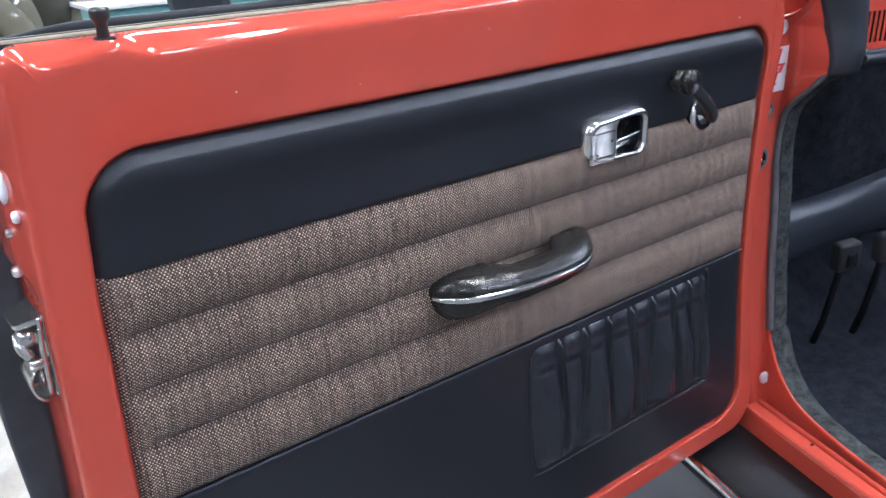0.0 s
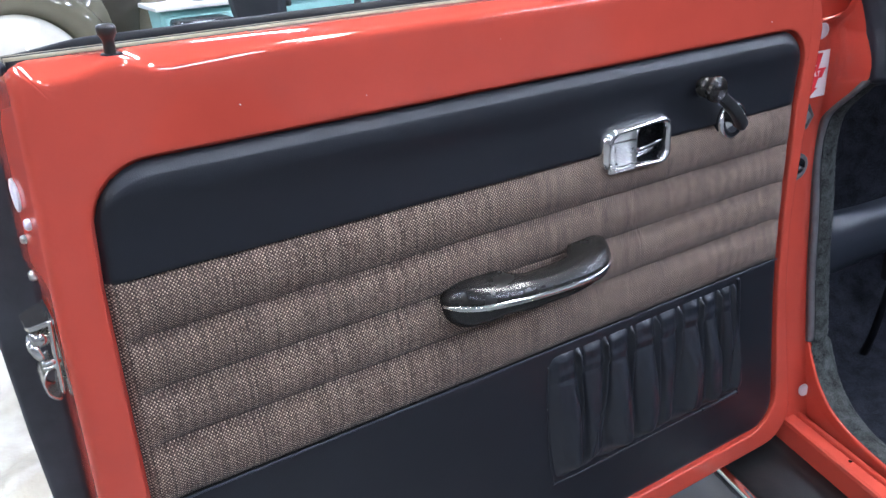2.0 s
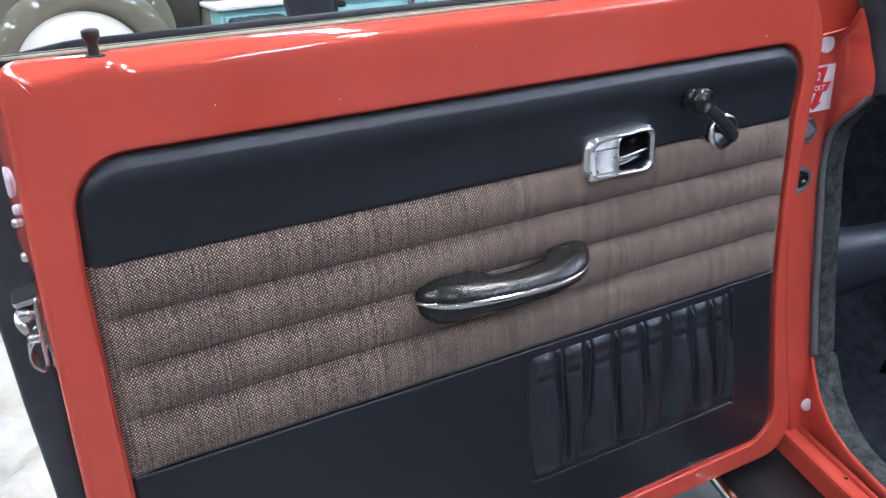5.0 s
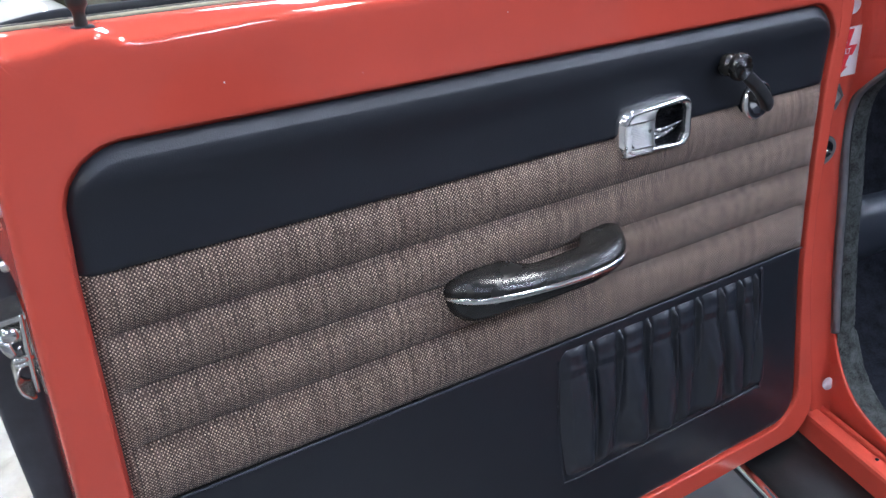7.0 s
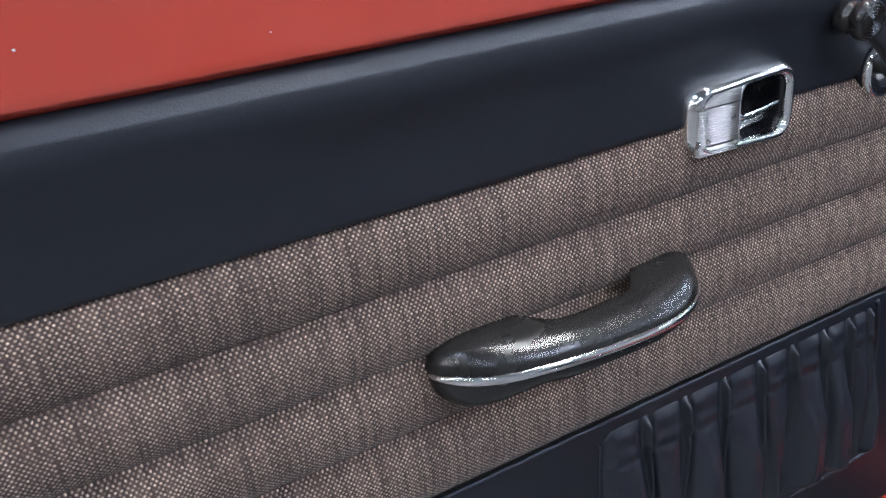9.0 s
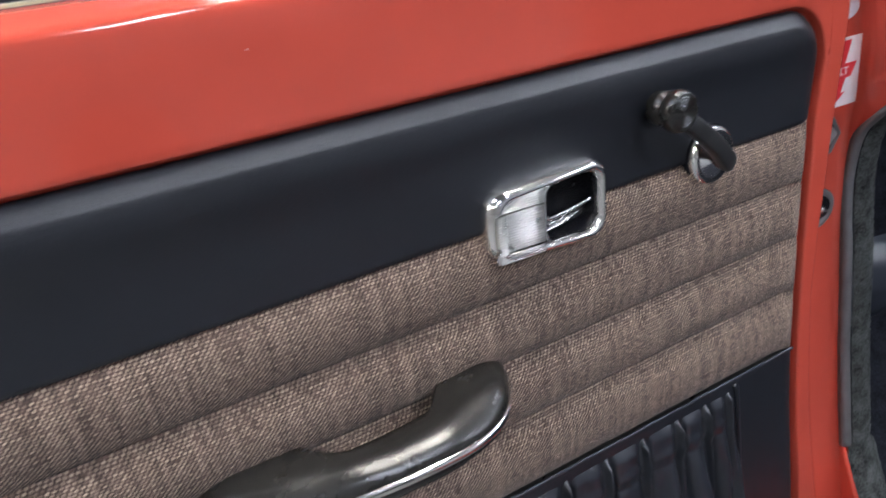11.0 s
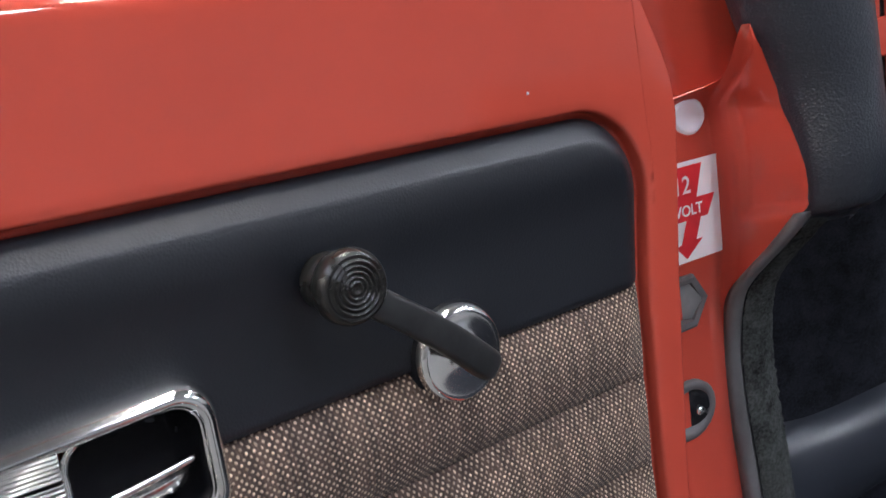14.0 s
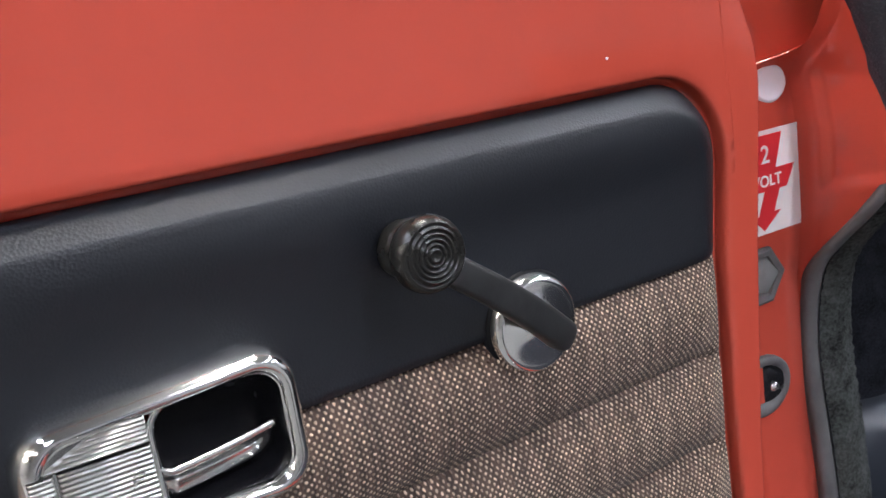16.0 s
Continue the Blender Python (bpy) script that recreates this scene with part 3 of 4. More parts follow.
def ring_of(x0, x1, z0, z1, r, k=8):
    """A rounded rectangle, anticlockwise seen from the camera's side; four corners of k+1 points."""
    pts = []
    for cx, cz, a0 in ((x1 - r, z1 - r, 0), (x0 + r, z1 - r, 90), (x0 + r, z0 + r, 180), (x1 - r, z0 + r, 270)):
        for i in range(k + 1):
            a = math.radians(a0 + 90 * i / k)
            pts.append((cx + r * math.cos(a), cz + r * math.sin(a)))
    return pts


def build_release():
    """The chrome release: a sloping bezel, ribbed plates and a cup with a curved lever."""
    x0, x1, z0, z1 = 0.5640, 0.6706, 0.8228, 0.8854
    rings = []

    def slant(x, z):
        """The bezel grows narrower away from the hinge side, most of all above."""
        s, q = min(1.0, max(0.0, (0.640 - x) / 0.0765)), min(1.0, max(0.0, (0.604 - x) / 0.04))
        return z - 0.0062 * s * ease(0.845, 0.872, z) + 0.0040 * q * ease(0.850, 0.830, z)

    for d, y in ((0.0, 0.004), (0.0, -0.006), (0.0005, -0.0105), (0.0018, -0.0145), (0.0040, -0.0168), (0.0062, -0.0168), (0.0078, -0.0150), (0.0084, -0.0115)):
        loop = ring_of(x0 + d, x1 - d, z0 + d, z1 - d, max(0.004, 0.0155 - d * 0.5))
        rings.append([(x + (0.0030 * ease(0.595, 0.5635, x) * ease(0.005, 0.0168, -y)), y * (0.82 + 0.18 * ease(0.57, 0.62, x)), slant(x, z)) for x, z in loop])
    rel = dpart("release_handle", loft(rings, True), CHROME, None, "chrome interior door release with ribbed plates")
    # black cup on the hinge side
    cup = []
    for d, y in ((-0.0015, -0.0125), (0.0, -0.0115), (0.0008, -0.002), (0.004, 0.010), (0.012, 0.014)):
        cup.append([(x, y, z) for x, z in ring_of(0.6122 + d * 0.4, 0.6626 - d, 0.8305 + d, 0.8772 - d, max(0.003, 0.0115 - d * 0.3))])
    bm = loft(cup, True)
    bm.faces.new([v for v in bm.verts][-36:])
    dpart("cup", bm, HOLLOW, rel, "hollow black cup")
    brim = ring_of(0.6116, 0.6632, 0.8298, 0.8778, 0.0118, 10)
    dpart("cup_rim", tube([(x, -0.0128, z) for x, z in brim + brim[:1]], 0.0015, 8, None, 1.0, False, Vector((0, 1, 0))), CHROME, rel, "rounded chrome rim of the cup")

    plate = bmesh.new()
    face = [(0.5690, 0.8290), (0.6112, 0.8270), (0.6112, 0.8775), (0.6020, 0.8762), (0.5860, 0.8738), (0.5720, 0.8700)]
    loft([[(x, 0.0, z) for x, z in face], [(x, -0.0112 - 0.0010 * ease(0.57, 0.61, x), z) for x, z in face]], True, True, plate)
    dpart("face_plate", plate, CHROME, rel, "smooth chrome face under the ribs", False)

    def ribbed(x_left, xb, za, zb, y, pitch, name, mat, label, cut=0.0):
        rows = []
        n = int(round((zb - za) / pitch)) * 6
        for i in range(n + 1):
            z = za + (zb - za) * i / n
            h = 0.0011 * abs(math.sin(math.pi * (z - za) / pitch)) ** 0.7
            slope = 0.0022 * ease(x_left, 0.62, xb)
            xa = x_left + cut * (z - za) / (zb - za)
            rows.append([(xa, 0.0, z), (xa, y - h + 0.0012, z), (xa + 0.0008, y - h, z), (xb - 0.0008, y - h - slope, z), (xb, y - h - slope + 0.001, z), (xb, 0.0, z)])
        dpart(name, loft(rows, False), mat, rel, label)

    ribbed(0.5715, 0.6108, 0.8272, 0.8340, -0.0126, 0.0017, "lower_ribs", RIBS, "ribbed chrome strip")
    ribbed(0.5740, 0.6108, 0.8652, 0.8755, -0.0128, 0.0017, "upper_ribs", RIBS, "ribbed chrome strip", 0.022)
    ribbed(0.5690, 0.5776, 0.8345, 0.8645, -0.0140, 0.0019, "side_ribs", RIBS, "short chrome ribs")
    ribbed(0.5788, 0.6108, 0.8350, 0.8640, -0.0122, 0.00195, "lever_plate", RIBS, "finely ribbed satin lever plate")
    # curved finger lever within the cup: a rolled lip over a leaning blade
    rows = []
    for i in range(25):
        s = i / 24
        x = 0.6118 + 0.0470 * s
        z = 0.8500 + 0.0035 * s * s + 0.0035 * (1 - min(1.0, s / 0.12)) ** 2
        y = -0.0128 + 0.0040 * s
        tall = 0.0118 * math.sqrt(max(0.04, 1 - max(0.0, (s - 0.80) / 0.20) ** 2))
        rows.append([(x, y + 0.0030, z + 0.0008), (x, y + 0.0006, z + 0.0016), (x, y - 0.0010, z + 0.0010), (x, y - 0.0015, z - 0.0004), (x, y - 0.0008, z - 0.0018), (x, y + 0.0012, z - 0.0030),
                     (x, y + 0.0028, z - 0.55 * tall), (x, y + 0.0032, z - 0.9 * tall), (x, y + 0.0040, z - tall), (x, y + 0.0055, z - 0.9 * tall), (x, y + 0.0050, z - 0.003)])
    dpart("lever", loft(rows, True, True), CHROME, rel, "curved chrome finger lever")


def build_crank():
    """The window crank: chrome rose, black arm and a ringed knob."""
    c = (0.794, 0.0, 0.852)
    rose = [(0.002, 0.004), (0.0248, 0.004), (0.0248, -0.004), (0.0242, -0.0065), (0.0228, -0.0085), (0.0205, -0.0090), (0.018, -0.0085), (0.010, -0.0120), (0.001, -0.0135)]
    crank = dpart("window_crank", turned(rose, c), CHROME, None, "chrome window crank rose with black arm and knob")
    dpart("gasket", turned([(0.002, 0.004), (0.0262, 0.004), (0.0262, -0.0025), (0.0245, -0.0035), (0.002, -0.0035)], c), RUBBER, crank, "black plastic washer")
    path = smooth_path([(0.8025, -0.0150, 0.8450), (0.795, -0.0190, 0.8515), (0.780, -0.0235, 0.8650), (0.762, -0.0260, 0.8800), (0.743, -0.0270, 0.8945), (0.7288, -0.0265, 0.9058)], 6)
    rings = []
    for i, p in enumerate(path):
        s = i / (len(path) - 1)
        w, t = 0.0080 - 0.0012 * s, 0.0062 - 0.0015 * s
        if s < 0.08:
            w *= 0.75 + 3 * s
        d = (path[min(i + 1, len(path) - 1)] - path[max(i - 1, 0)]).normalized()
        side = d.cross(Vector((0, 1, 0))).normalized()
        out = side.cross(d).normalized()
        if out.y > 0:
            out = -out
        ring = []
        for a in range(20):
            an = 2 * math.pi * a / 20
            cs, sn = math.cos(an), math.sin(an)
            ring.append(p + side * w * math.copysign(abs(cs) ** 0.38, cs) + out * t * math.copysign(abs(sn) ** 0.5, sn))
        rings.append(ring)
    dpart("arm", loft(rings, True, True), ARM, crank, "slender worn black plastic arm")
    k = (0.7288, 0.0, 0.9068)
    prof = [(0.002, -0.006), (0.0110, -0.006), (0.0128, -0.008), (0.0132, -0.013), (0.0128, -0.0165), (0.0108, -0.019), (0.0108, -0.021), (0.0135, -0.0225), (0.0158, -0.0245),
            (0.0164, -0.0275), (0.0162, -0.0305), (0.0152, -0.0330), (0.0140, -0.0345), (0.0132, -0.0347)]
    for r in (0.0120, 0.0098, 0.0076, 0.0054, 0.0034):
        prof += [(r + 0.0006, -0.0341), (r, -0.0341), (r - 0.0005, -0.0354), (r - 0.0013, -0.0354)]
    prof += [(0.0012, -0.0345), (0.0003, -0.0345)]
    dpart("knob", turned(prof, k, "y", 56), WORN, crank, "ringed black plastic knob")


def build_latch():
    """The latch on the shut face, screws, buffers and the lock knob."""
    latch = dpart("door_latch", box((-0.0462, 0.014, 0.752), (-0.0425, 0.064, 0.829), 0.003, 3), LATCH, None, "worn zinc-plated door latch")
    hood = bmesh.new()
    loft([[(-0.043, 0.013, 0.829), (-0.0640, 0.015, 0.826), (-0.0670, 0.020, 0.8252), (-0.0670, 0.050, 0.8235), (-0.0640, 0.056, 0.8238), (-0.043, 0.063, 0.8275)],
          [(-0.043, 0.013, 0.8240), (-0.0630, 0.016, 0.8205), (-0.0655, 0.021, 0.8200), (-0.0655, 0.049, 0.8185), (-0.0630, 0.055, 0.8188), (-0.043, 0.063, 0.8225)]], True, True, hood)
    bmesh.ops.bevel(hood, geom=list(hood.edges), offset=0.0010, segments=2, affect="EDGES", profile=0.5)
    dpart("hood", hood, LATCH, latch, "bent steel hood", False)
    dpart("rotor", turned([(0.001, -0.0065), (0.0034, -0.0065), (0.0040, -0.0048), (0.0076, -0.0044), (0.0086, -0.0032), (0.0086, 0.0125)], (-0.0600, 0.0240, 0.8105), "x", 28), LATCH, latch, "round steel rotor with a centre pin")
    claw = smooth_path([(-0.0640, 0.0275, 0.8135), (-0.0645, 0.0205, 0.8085), (-0.0630, 0.0165, 0.8015), (-0.0600, 0.0140, 0.7945)], 6)
    dpart("claw", tube(claw, [0.0026 + 0.0018 * math.sin(math.pi * n / (len(claw) - 1)) for n in range(len(claw))], 12, None, 0.55, True, Vector((0, 1, 0))), LATCH, latch, "curved steel claw")
    for y, z, r in ((0.0160, 0.7890, 0.0036), (0.0185, 0.7832, 0.0032)):
        dpart("stud", turned([(0.0004, -r), (r * 0.6, -r * 0.82), (r * 0.95, -r * 0.3), (r, 0.2 * r), (r * 0.8, r), (r * 0.8, 0.012)], (-0.0580, y, z), "x", 18), LATCH, latch, "small round steel stud")
    cup = []
    for a in range(15):
        cup.append((-0.052 - 0.0125 * math.cos(math.radians(-80 + 160 * a / 14)), 0.7665 + 0.0165 * math.sin(math.radians(-80 + 160 * a / 14))))
    rows = [[(x, y, z) for x, z in cup] + [(x + 0.0022, y, z + 0.0012) for x, z in reversed(cup)] for y in (0.016, 0.018, 0.046, 0.052)]
    dpart("cup", loft(rows, True, True), LATCH, latch, "curved steel cup")
    rim = smooth_path([(-0.0470, 0.0150, 0.828), (-0.0490, 0.0150, 0.80), (-0.0500, 0.0155, 0.772), (-0.0505, 0.0185, 0.758), (-0.0510, 0.028, 0.7515), (-0.0510, 0.045, 0.7520), (-0.0480, 0.060, 0.757)], 6)
    dpart("rim", tube(rim, 0.0022, 10), LATCH, latch, "bright rolled steel rim")
    for y, z, r in ((0.024, 0.911, 0.0050), (0.046, 0.892, 0.0040), (0.063, 0.852, 0.0050)):
        face = door_left(z) - 0.006 * shut_flare(z) * y / 0.045
        dpart("screw", turned([(0.0005, -0.0055), (r * 0.7, -0.005), (r, -0.003), (r, 0.004)], (face + 0.001, y, z), "x", 16), WHITE if z > 0.9 else STEEL, None, "white plastic buffer pin" if z > 0.9 else "zinc screw head")
    dpart("oval_plug", turned([(0.0005, -0.0024), (0.0105, -0.0022), (0.0142, -0.0012), (0.0148, 0.001), (0.0148, 0.006)], (-0.0455, 0.050, 0.930), "x", 28), WHITE, None, "white plastic plug")
    knob = [(0.0005, 0.0592), (0.0052, 0.0589), (0.0072, 0.0577), (0.0078, 0.0558), (0.0076, 0.0515), (0.0062, 0.0492), (0.0048, 0.0470), (0.0045, 0.044), (0.0050, 0.036), (0.0054, 0.030), (0.0054, 0.020)]
    lock = dpart("lock_knob", turned(knob, (0.046, 0.020, 1.002), "z", 28), BLACK, None, "black plastic lock knob")
    dpart("grommet", turned([(0.005, 0.0362), (0.0072, 0.0365), (0.0094, 0.0350), (0.0098, 0.032), (0.0098, 0.024)], (0.046, 0.020, 1.002), "z", 28), RUBBER, lock, "black rubber grommet")


def build_sill_strips():
    """Felt channel and rubber lip along the window slot, and the rubber flange round the rear rim."""
    x0, x1 = -0.030, 0.925
    n = 80

    def run(section, xa=x0, xb=x1):
        rows = []
        for i in range(n + 1):
            x = xa + (xb - xa) * i / n
            rows.append([(x, y, z) for y, z in section(x)])
        return loft(rows, True, True)

    dpart("felt_channel", run(lambda x: ((0.0362, 1.028), (0.0362, 1.0395), (0.0380, 1.0410), (0.0455, 1.0410), (0.0475, 1.0385), (0.0475, 1.028))), FELT, None, "beige felt window channel")
    # Black strip stands in for the shadow line between ledge and felt.
    dpart("gap_shadow_line", run(lambda x: ((0.0336, 1.024), (0.0336, 1.0390), (0.0348, 1.0395), (0.0359, 1.0390), (0.0359, 1.024))), RUBBER, None, "thin black strip painting the gap's shadow line")
    dpart("channel_bead", run(lambda x: ((0.0478, 1.028), (0.0478, 1.0395), (0.0495, 1.0412), (0.0515, 1.0412), (0.0522, 1.0395), (0.0522, 1.028))), RUBBER, None, "thin black channel bead")
    dpart("inner_felt", run(lambda x: ((0.0524, 1.026), (0.0524, 1.0385), (0.0560, 1.0400), (0.0640, 1.0400), (0.0665, 1.0375), (0.0665, 1.026))), FELT, None, "olive felt strip")

    def lip(x):
        e = ease(-0.03, 0.045, x)
        t = 1.0380 + 0.0075 * e
        return ((0.068, 1.026), (0.068, t - 0.005), (0.071, t - 0.001), (0.077, t), (0.087, t - 0.001), (0.090, t - 0.005), (0.092, 1.024))

    dpart("window_rubber", run(lip), RUBBER, None, "black rubber window lip")
    dpart("corner_block", box((-0.034, 0.034, 1.022), (-0.020, 0.064, 1.037), 0.004, 3), RUBBER, None, "black rubber corner block")
    rows = []
    for i in range(61):
        z = 0.27 + (1.02 - 0.27) * i / 60
        xo = table(z, ((0.27, -0.062), (0.45, -0.071), (0.60, -0.078), (0.68, -0.083), (0.80, -0.087), (1.02, -0.086)))
        xi = door_left(z) - 0.001
        w = 0.0012 * math.sin(z * 38) + 0.0010 * noise.noise((z * 20, 0, 0))
        rows.append([(xi + 0.006, 0.079, z), (xi - 0.006, 0.081 + w, z), (xo + 0.004, 0.090 + w, z), (xo, 0.094 + w, z), (xo + 0.002, 0.099, z), (xi + 0.006, 0.096, z)])
    dpart("door_seal", loft(rows, True, True), SEAL, None, "black rubber seal flange along the rear rim")


def build_specks_and_glint():
    # Pale paint specks; the dot at x 0.859 paints a glint on the clear coat.
    for x, z, r in ((0.139, 0.984, 0.0007), (0.859, 0.9692, 0.0008), (0.262, 0.972, 0.0005), (0.42, 1.004, 0.0005)):
        dpart("speck_and_glint", turned([(0.0002, -0.0007), (r * 0.7, -0.0005), (r, 0.0), (r, 0.002)], (x, FACE, z), "y", 10), WHITE, None, "tiny pale dot: paint specks and one painted glint")


build_specks_and_glint()
build_shell()
build_trim()
build_pull()
build_release()
build_crank()
build_latch()
build_sill_strips()

# ---- the car body beside the door: x runs inward, y forward, z up ----


def cpart(name, bm, mat, parent=None, label="", smooth=True):
    return part(name, bm, mat, parent or car, label, smooth)


def pillar_face(i, z):
    """How far forward the pillar's rear face lies."""
    return table(z, ((0.26, -0.037), (0.29, -0.033), (0.325, -0.024), (0.45, -0.012), (0.70, 0.0), (0.900, 0.0), (0.945, 0.0075), (1.0, 0.012))) + 0.24 * (1 - ease(0.895, 0.950, z)) * min(0.0, i - 0.004)


def build_pillar():
    """Hinge pillar: a face towards the rear, rounded into the reveal of the opening, which tapers out above."""
    rows = []
    for z in np.concatenate([np.linspace(0.262, 0.30, 5), np.linspace(0.32, 0.84, 27), np.linspace(0.846, 0.926, 41), np.linspace(0.93, 0.9872, 30)]):
        lean = table(z, ((0.26, 0.0), (0.935, 0.0), (0.944, 0.003), (0.954, 0.013), (0.968, 0.029), (0.9875, 0.046)))
        reach = table(z, ((0.262, 0.012), (0.43, 0.006), (0.56, 0.004), (0.70, 0.001), (0.785, 0.001), (0.805, 0.008), (0.82, 0.020), (0.845, 0.042), (0.87, 0.064), (0.891, 0.069), (0.915, 0.062), (0.947, 0.051), (0.9875, 0.0475)))
        foot = table(z, ((0.262, 0.045), (0.325, 0.040), (0.43, 0.020), (0.60, 0.006), (0.80, 0.0), (1.1, 0.0)))
        left = table(z, ((0.26, -0.015), (0.336, -0.026), (0.50, -0.045), (0.70, -0.062), (1.0, -0.062)))
        row = []
        edge = -0.005 + 0.006 * ease(0.80, 0.84, z) + foot - 0.008 * ease(0.950, 0.9875, z)
        wide = 0.006 * ease(0.80, 0.84, z)
        up = ease(0.932, 0.950, z)
        inner = left + (edge - left) * ease(0.938, 0.956, z) ** 0.8
        for s in (0.0, 0.02, 0.25, 0.5, 0.75, 1.0):
            i = inner + (edge - inner) * s
            f = pillar_face(i, z) * (1 - up) - lean
            if s == 0:
                i, f = i + 0.03 * up, f + 0.012 + 0.018 * up
            row.append((i, f, z))
        start = pillar_face(edge, z) * (1 - up) - lean
        k = min(1.0, max(0.02, (reach - lean) / 0.012)) if z > 0.90 else min(1.0, reach / 0.012)
        for a, b in ((0.0, -0.0015), (0.004, -0.005), (0.006, -0.010)):
            row.append((edge + a, start + b * k, z))
        end = min(start - 0.010 * k - 0.0005, -reach + (pillar_face(0.0, z) if z < 0.7 else 0.0))
        first = start - 0.010 * k
        panel = (1 - ease(0.930, 0.955, z))
        for s in (0.04, 0.08, 0.12, 0.16, 0.2, 0.26, 0.34, 0.45, 0.6, 0.8, 1.0):
            f = first + (end - first) * s
            dent = 0.0070 * panel * ease(0.05, 0.16, s) * ease(0.855, 0.866, z - 0.010 * s) * (1 - ease(0.7, 1.0, s) * 0.5)
            row.append((edge + 0.006 + (0.016 - wide) * s * s * ease(0.80, 0.86, z) * (1 - ease(0.93, 0.987, z)) + dent, f, z))
        rows.append(row)
    pillar = cpart("hinge_pillar", loft(rows, False), RED, None, "coral red painted hinge pillar")
    cowl = []
    for z in np.linspace(0.90, 1.14, 14):
        cowl.append([(-0.095 + 0.02 * ease(0.9, 1.14, z), 0.16, z), (-0.072, 0.08, z), (-0.060, 0.035, z), (-0.050, 0.019, z), (-0.035, 0.0125, z), (0.0, 0.0115, z), (0.03, 0.0115, z), (0.045, 0.0125, z), (0.050, 0.03, z)])
    cpart("cowl_side", loft(cowl, False), RED, None, "red painted cowl side behind the pillar")
    cpart("cowl_gap", box((0.036, -0.030, 0.975), (0.060, 0.0105, 1.14), 0.004), RUBBER, None, "black rubber gap seal")
    # plugs, buffers and the sticker on the pillar
    cpart("upper_plug", turned([(0.001, -0.0040), (0.0092, -0.0040), (0.0102, -0.0050), (0.0118, -0.0048), (0.0130, -0.0030), (0.0134, 0.0), (0.0134, 0.005)], (-0.0170, pillar_face(-0.017, 0.932), 0.9325), "y", 32), WHITE, pillar, "round white plastic plug")
    cpart("lower_plug", turned([(0.001, -0.0045), (0.008, -0.0042), (0.0108, -0.002), (0.0112, 0.004)], (0.020, pillar_face(0.0, 0.3255), 0.3255), "y", 32), WHITE, pillar, "round white plastic plug")
    for z, hexa in ((0.8095, True), (0.7325, False)):
        n = 6 if hexa else 24
        rim, cup = [], []
        for d, y in ((0.0, 0.0), (0.0, -0.0035), (0.002, -0.0045), (0.006, -0.0040), (0.0085, 0.001), (0.010, 0.004)):
            ring = []
            for k in range(n):
                a = 2 * math.pi * k / n
                ring.append((-0.044 + (0.0245 - d) * math.cos(a), y + pillar_face(-0.044 + (0.0245 - d) * math.cos(a), z) , z + (0.0215 - d) * math.sin(a)))
            rim.append(ring)
        sock = cpart("hinge_socket", loft(rim, True), GREY_RUBBER, pillar, "grey rubber plug round a hinge hole", not hexa)
        # No hole is cut: the lower disc's black paints the cavity's shade.
        cpart("socket_floor", turned([(0.001, -0.0016), (0.0178, -0.0016), (0.0180, 0.004)], (-0.044, pillar_face(-0.036, z), z), "y", 24), SOCKET_GREY if hexa else HOLLOW, sock, "socket floor disc, the lower one blackened for shade")
        if hexa:
            # Black block paints the slot's dark inside.
            cpart("slot", box((-0.037, pillar_face(-0.033, z) - 0.0022, z - 0.003), (-0.0315, pillar_face(-0.033, z) + 0.003, z + 0.0025), 0.0005), HOLLOW, sock, "small black block for a slot's dark inside")
        else:
            cpart("bolt", turned([(0.0005, -0.004), (0.003, -0.0035), (0.0042, -0.001), (0.0042, 0.004)], (-0.034, pillar_face(-0.030, z), z - 0.004), "y", 16), CHROME, sock, "bright round bolt head")
    build_sticker(pillar)


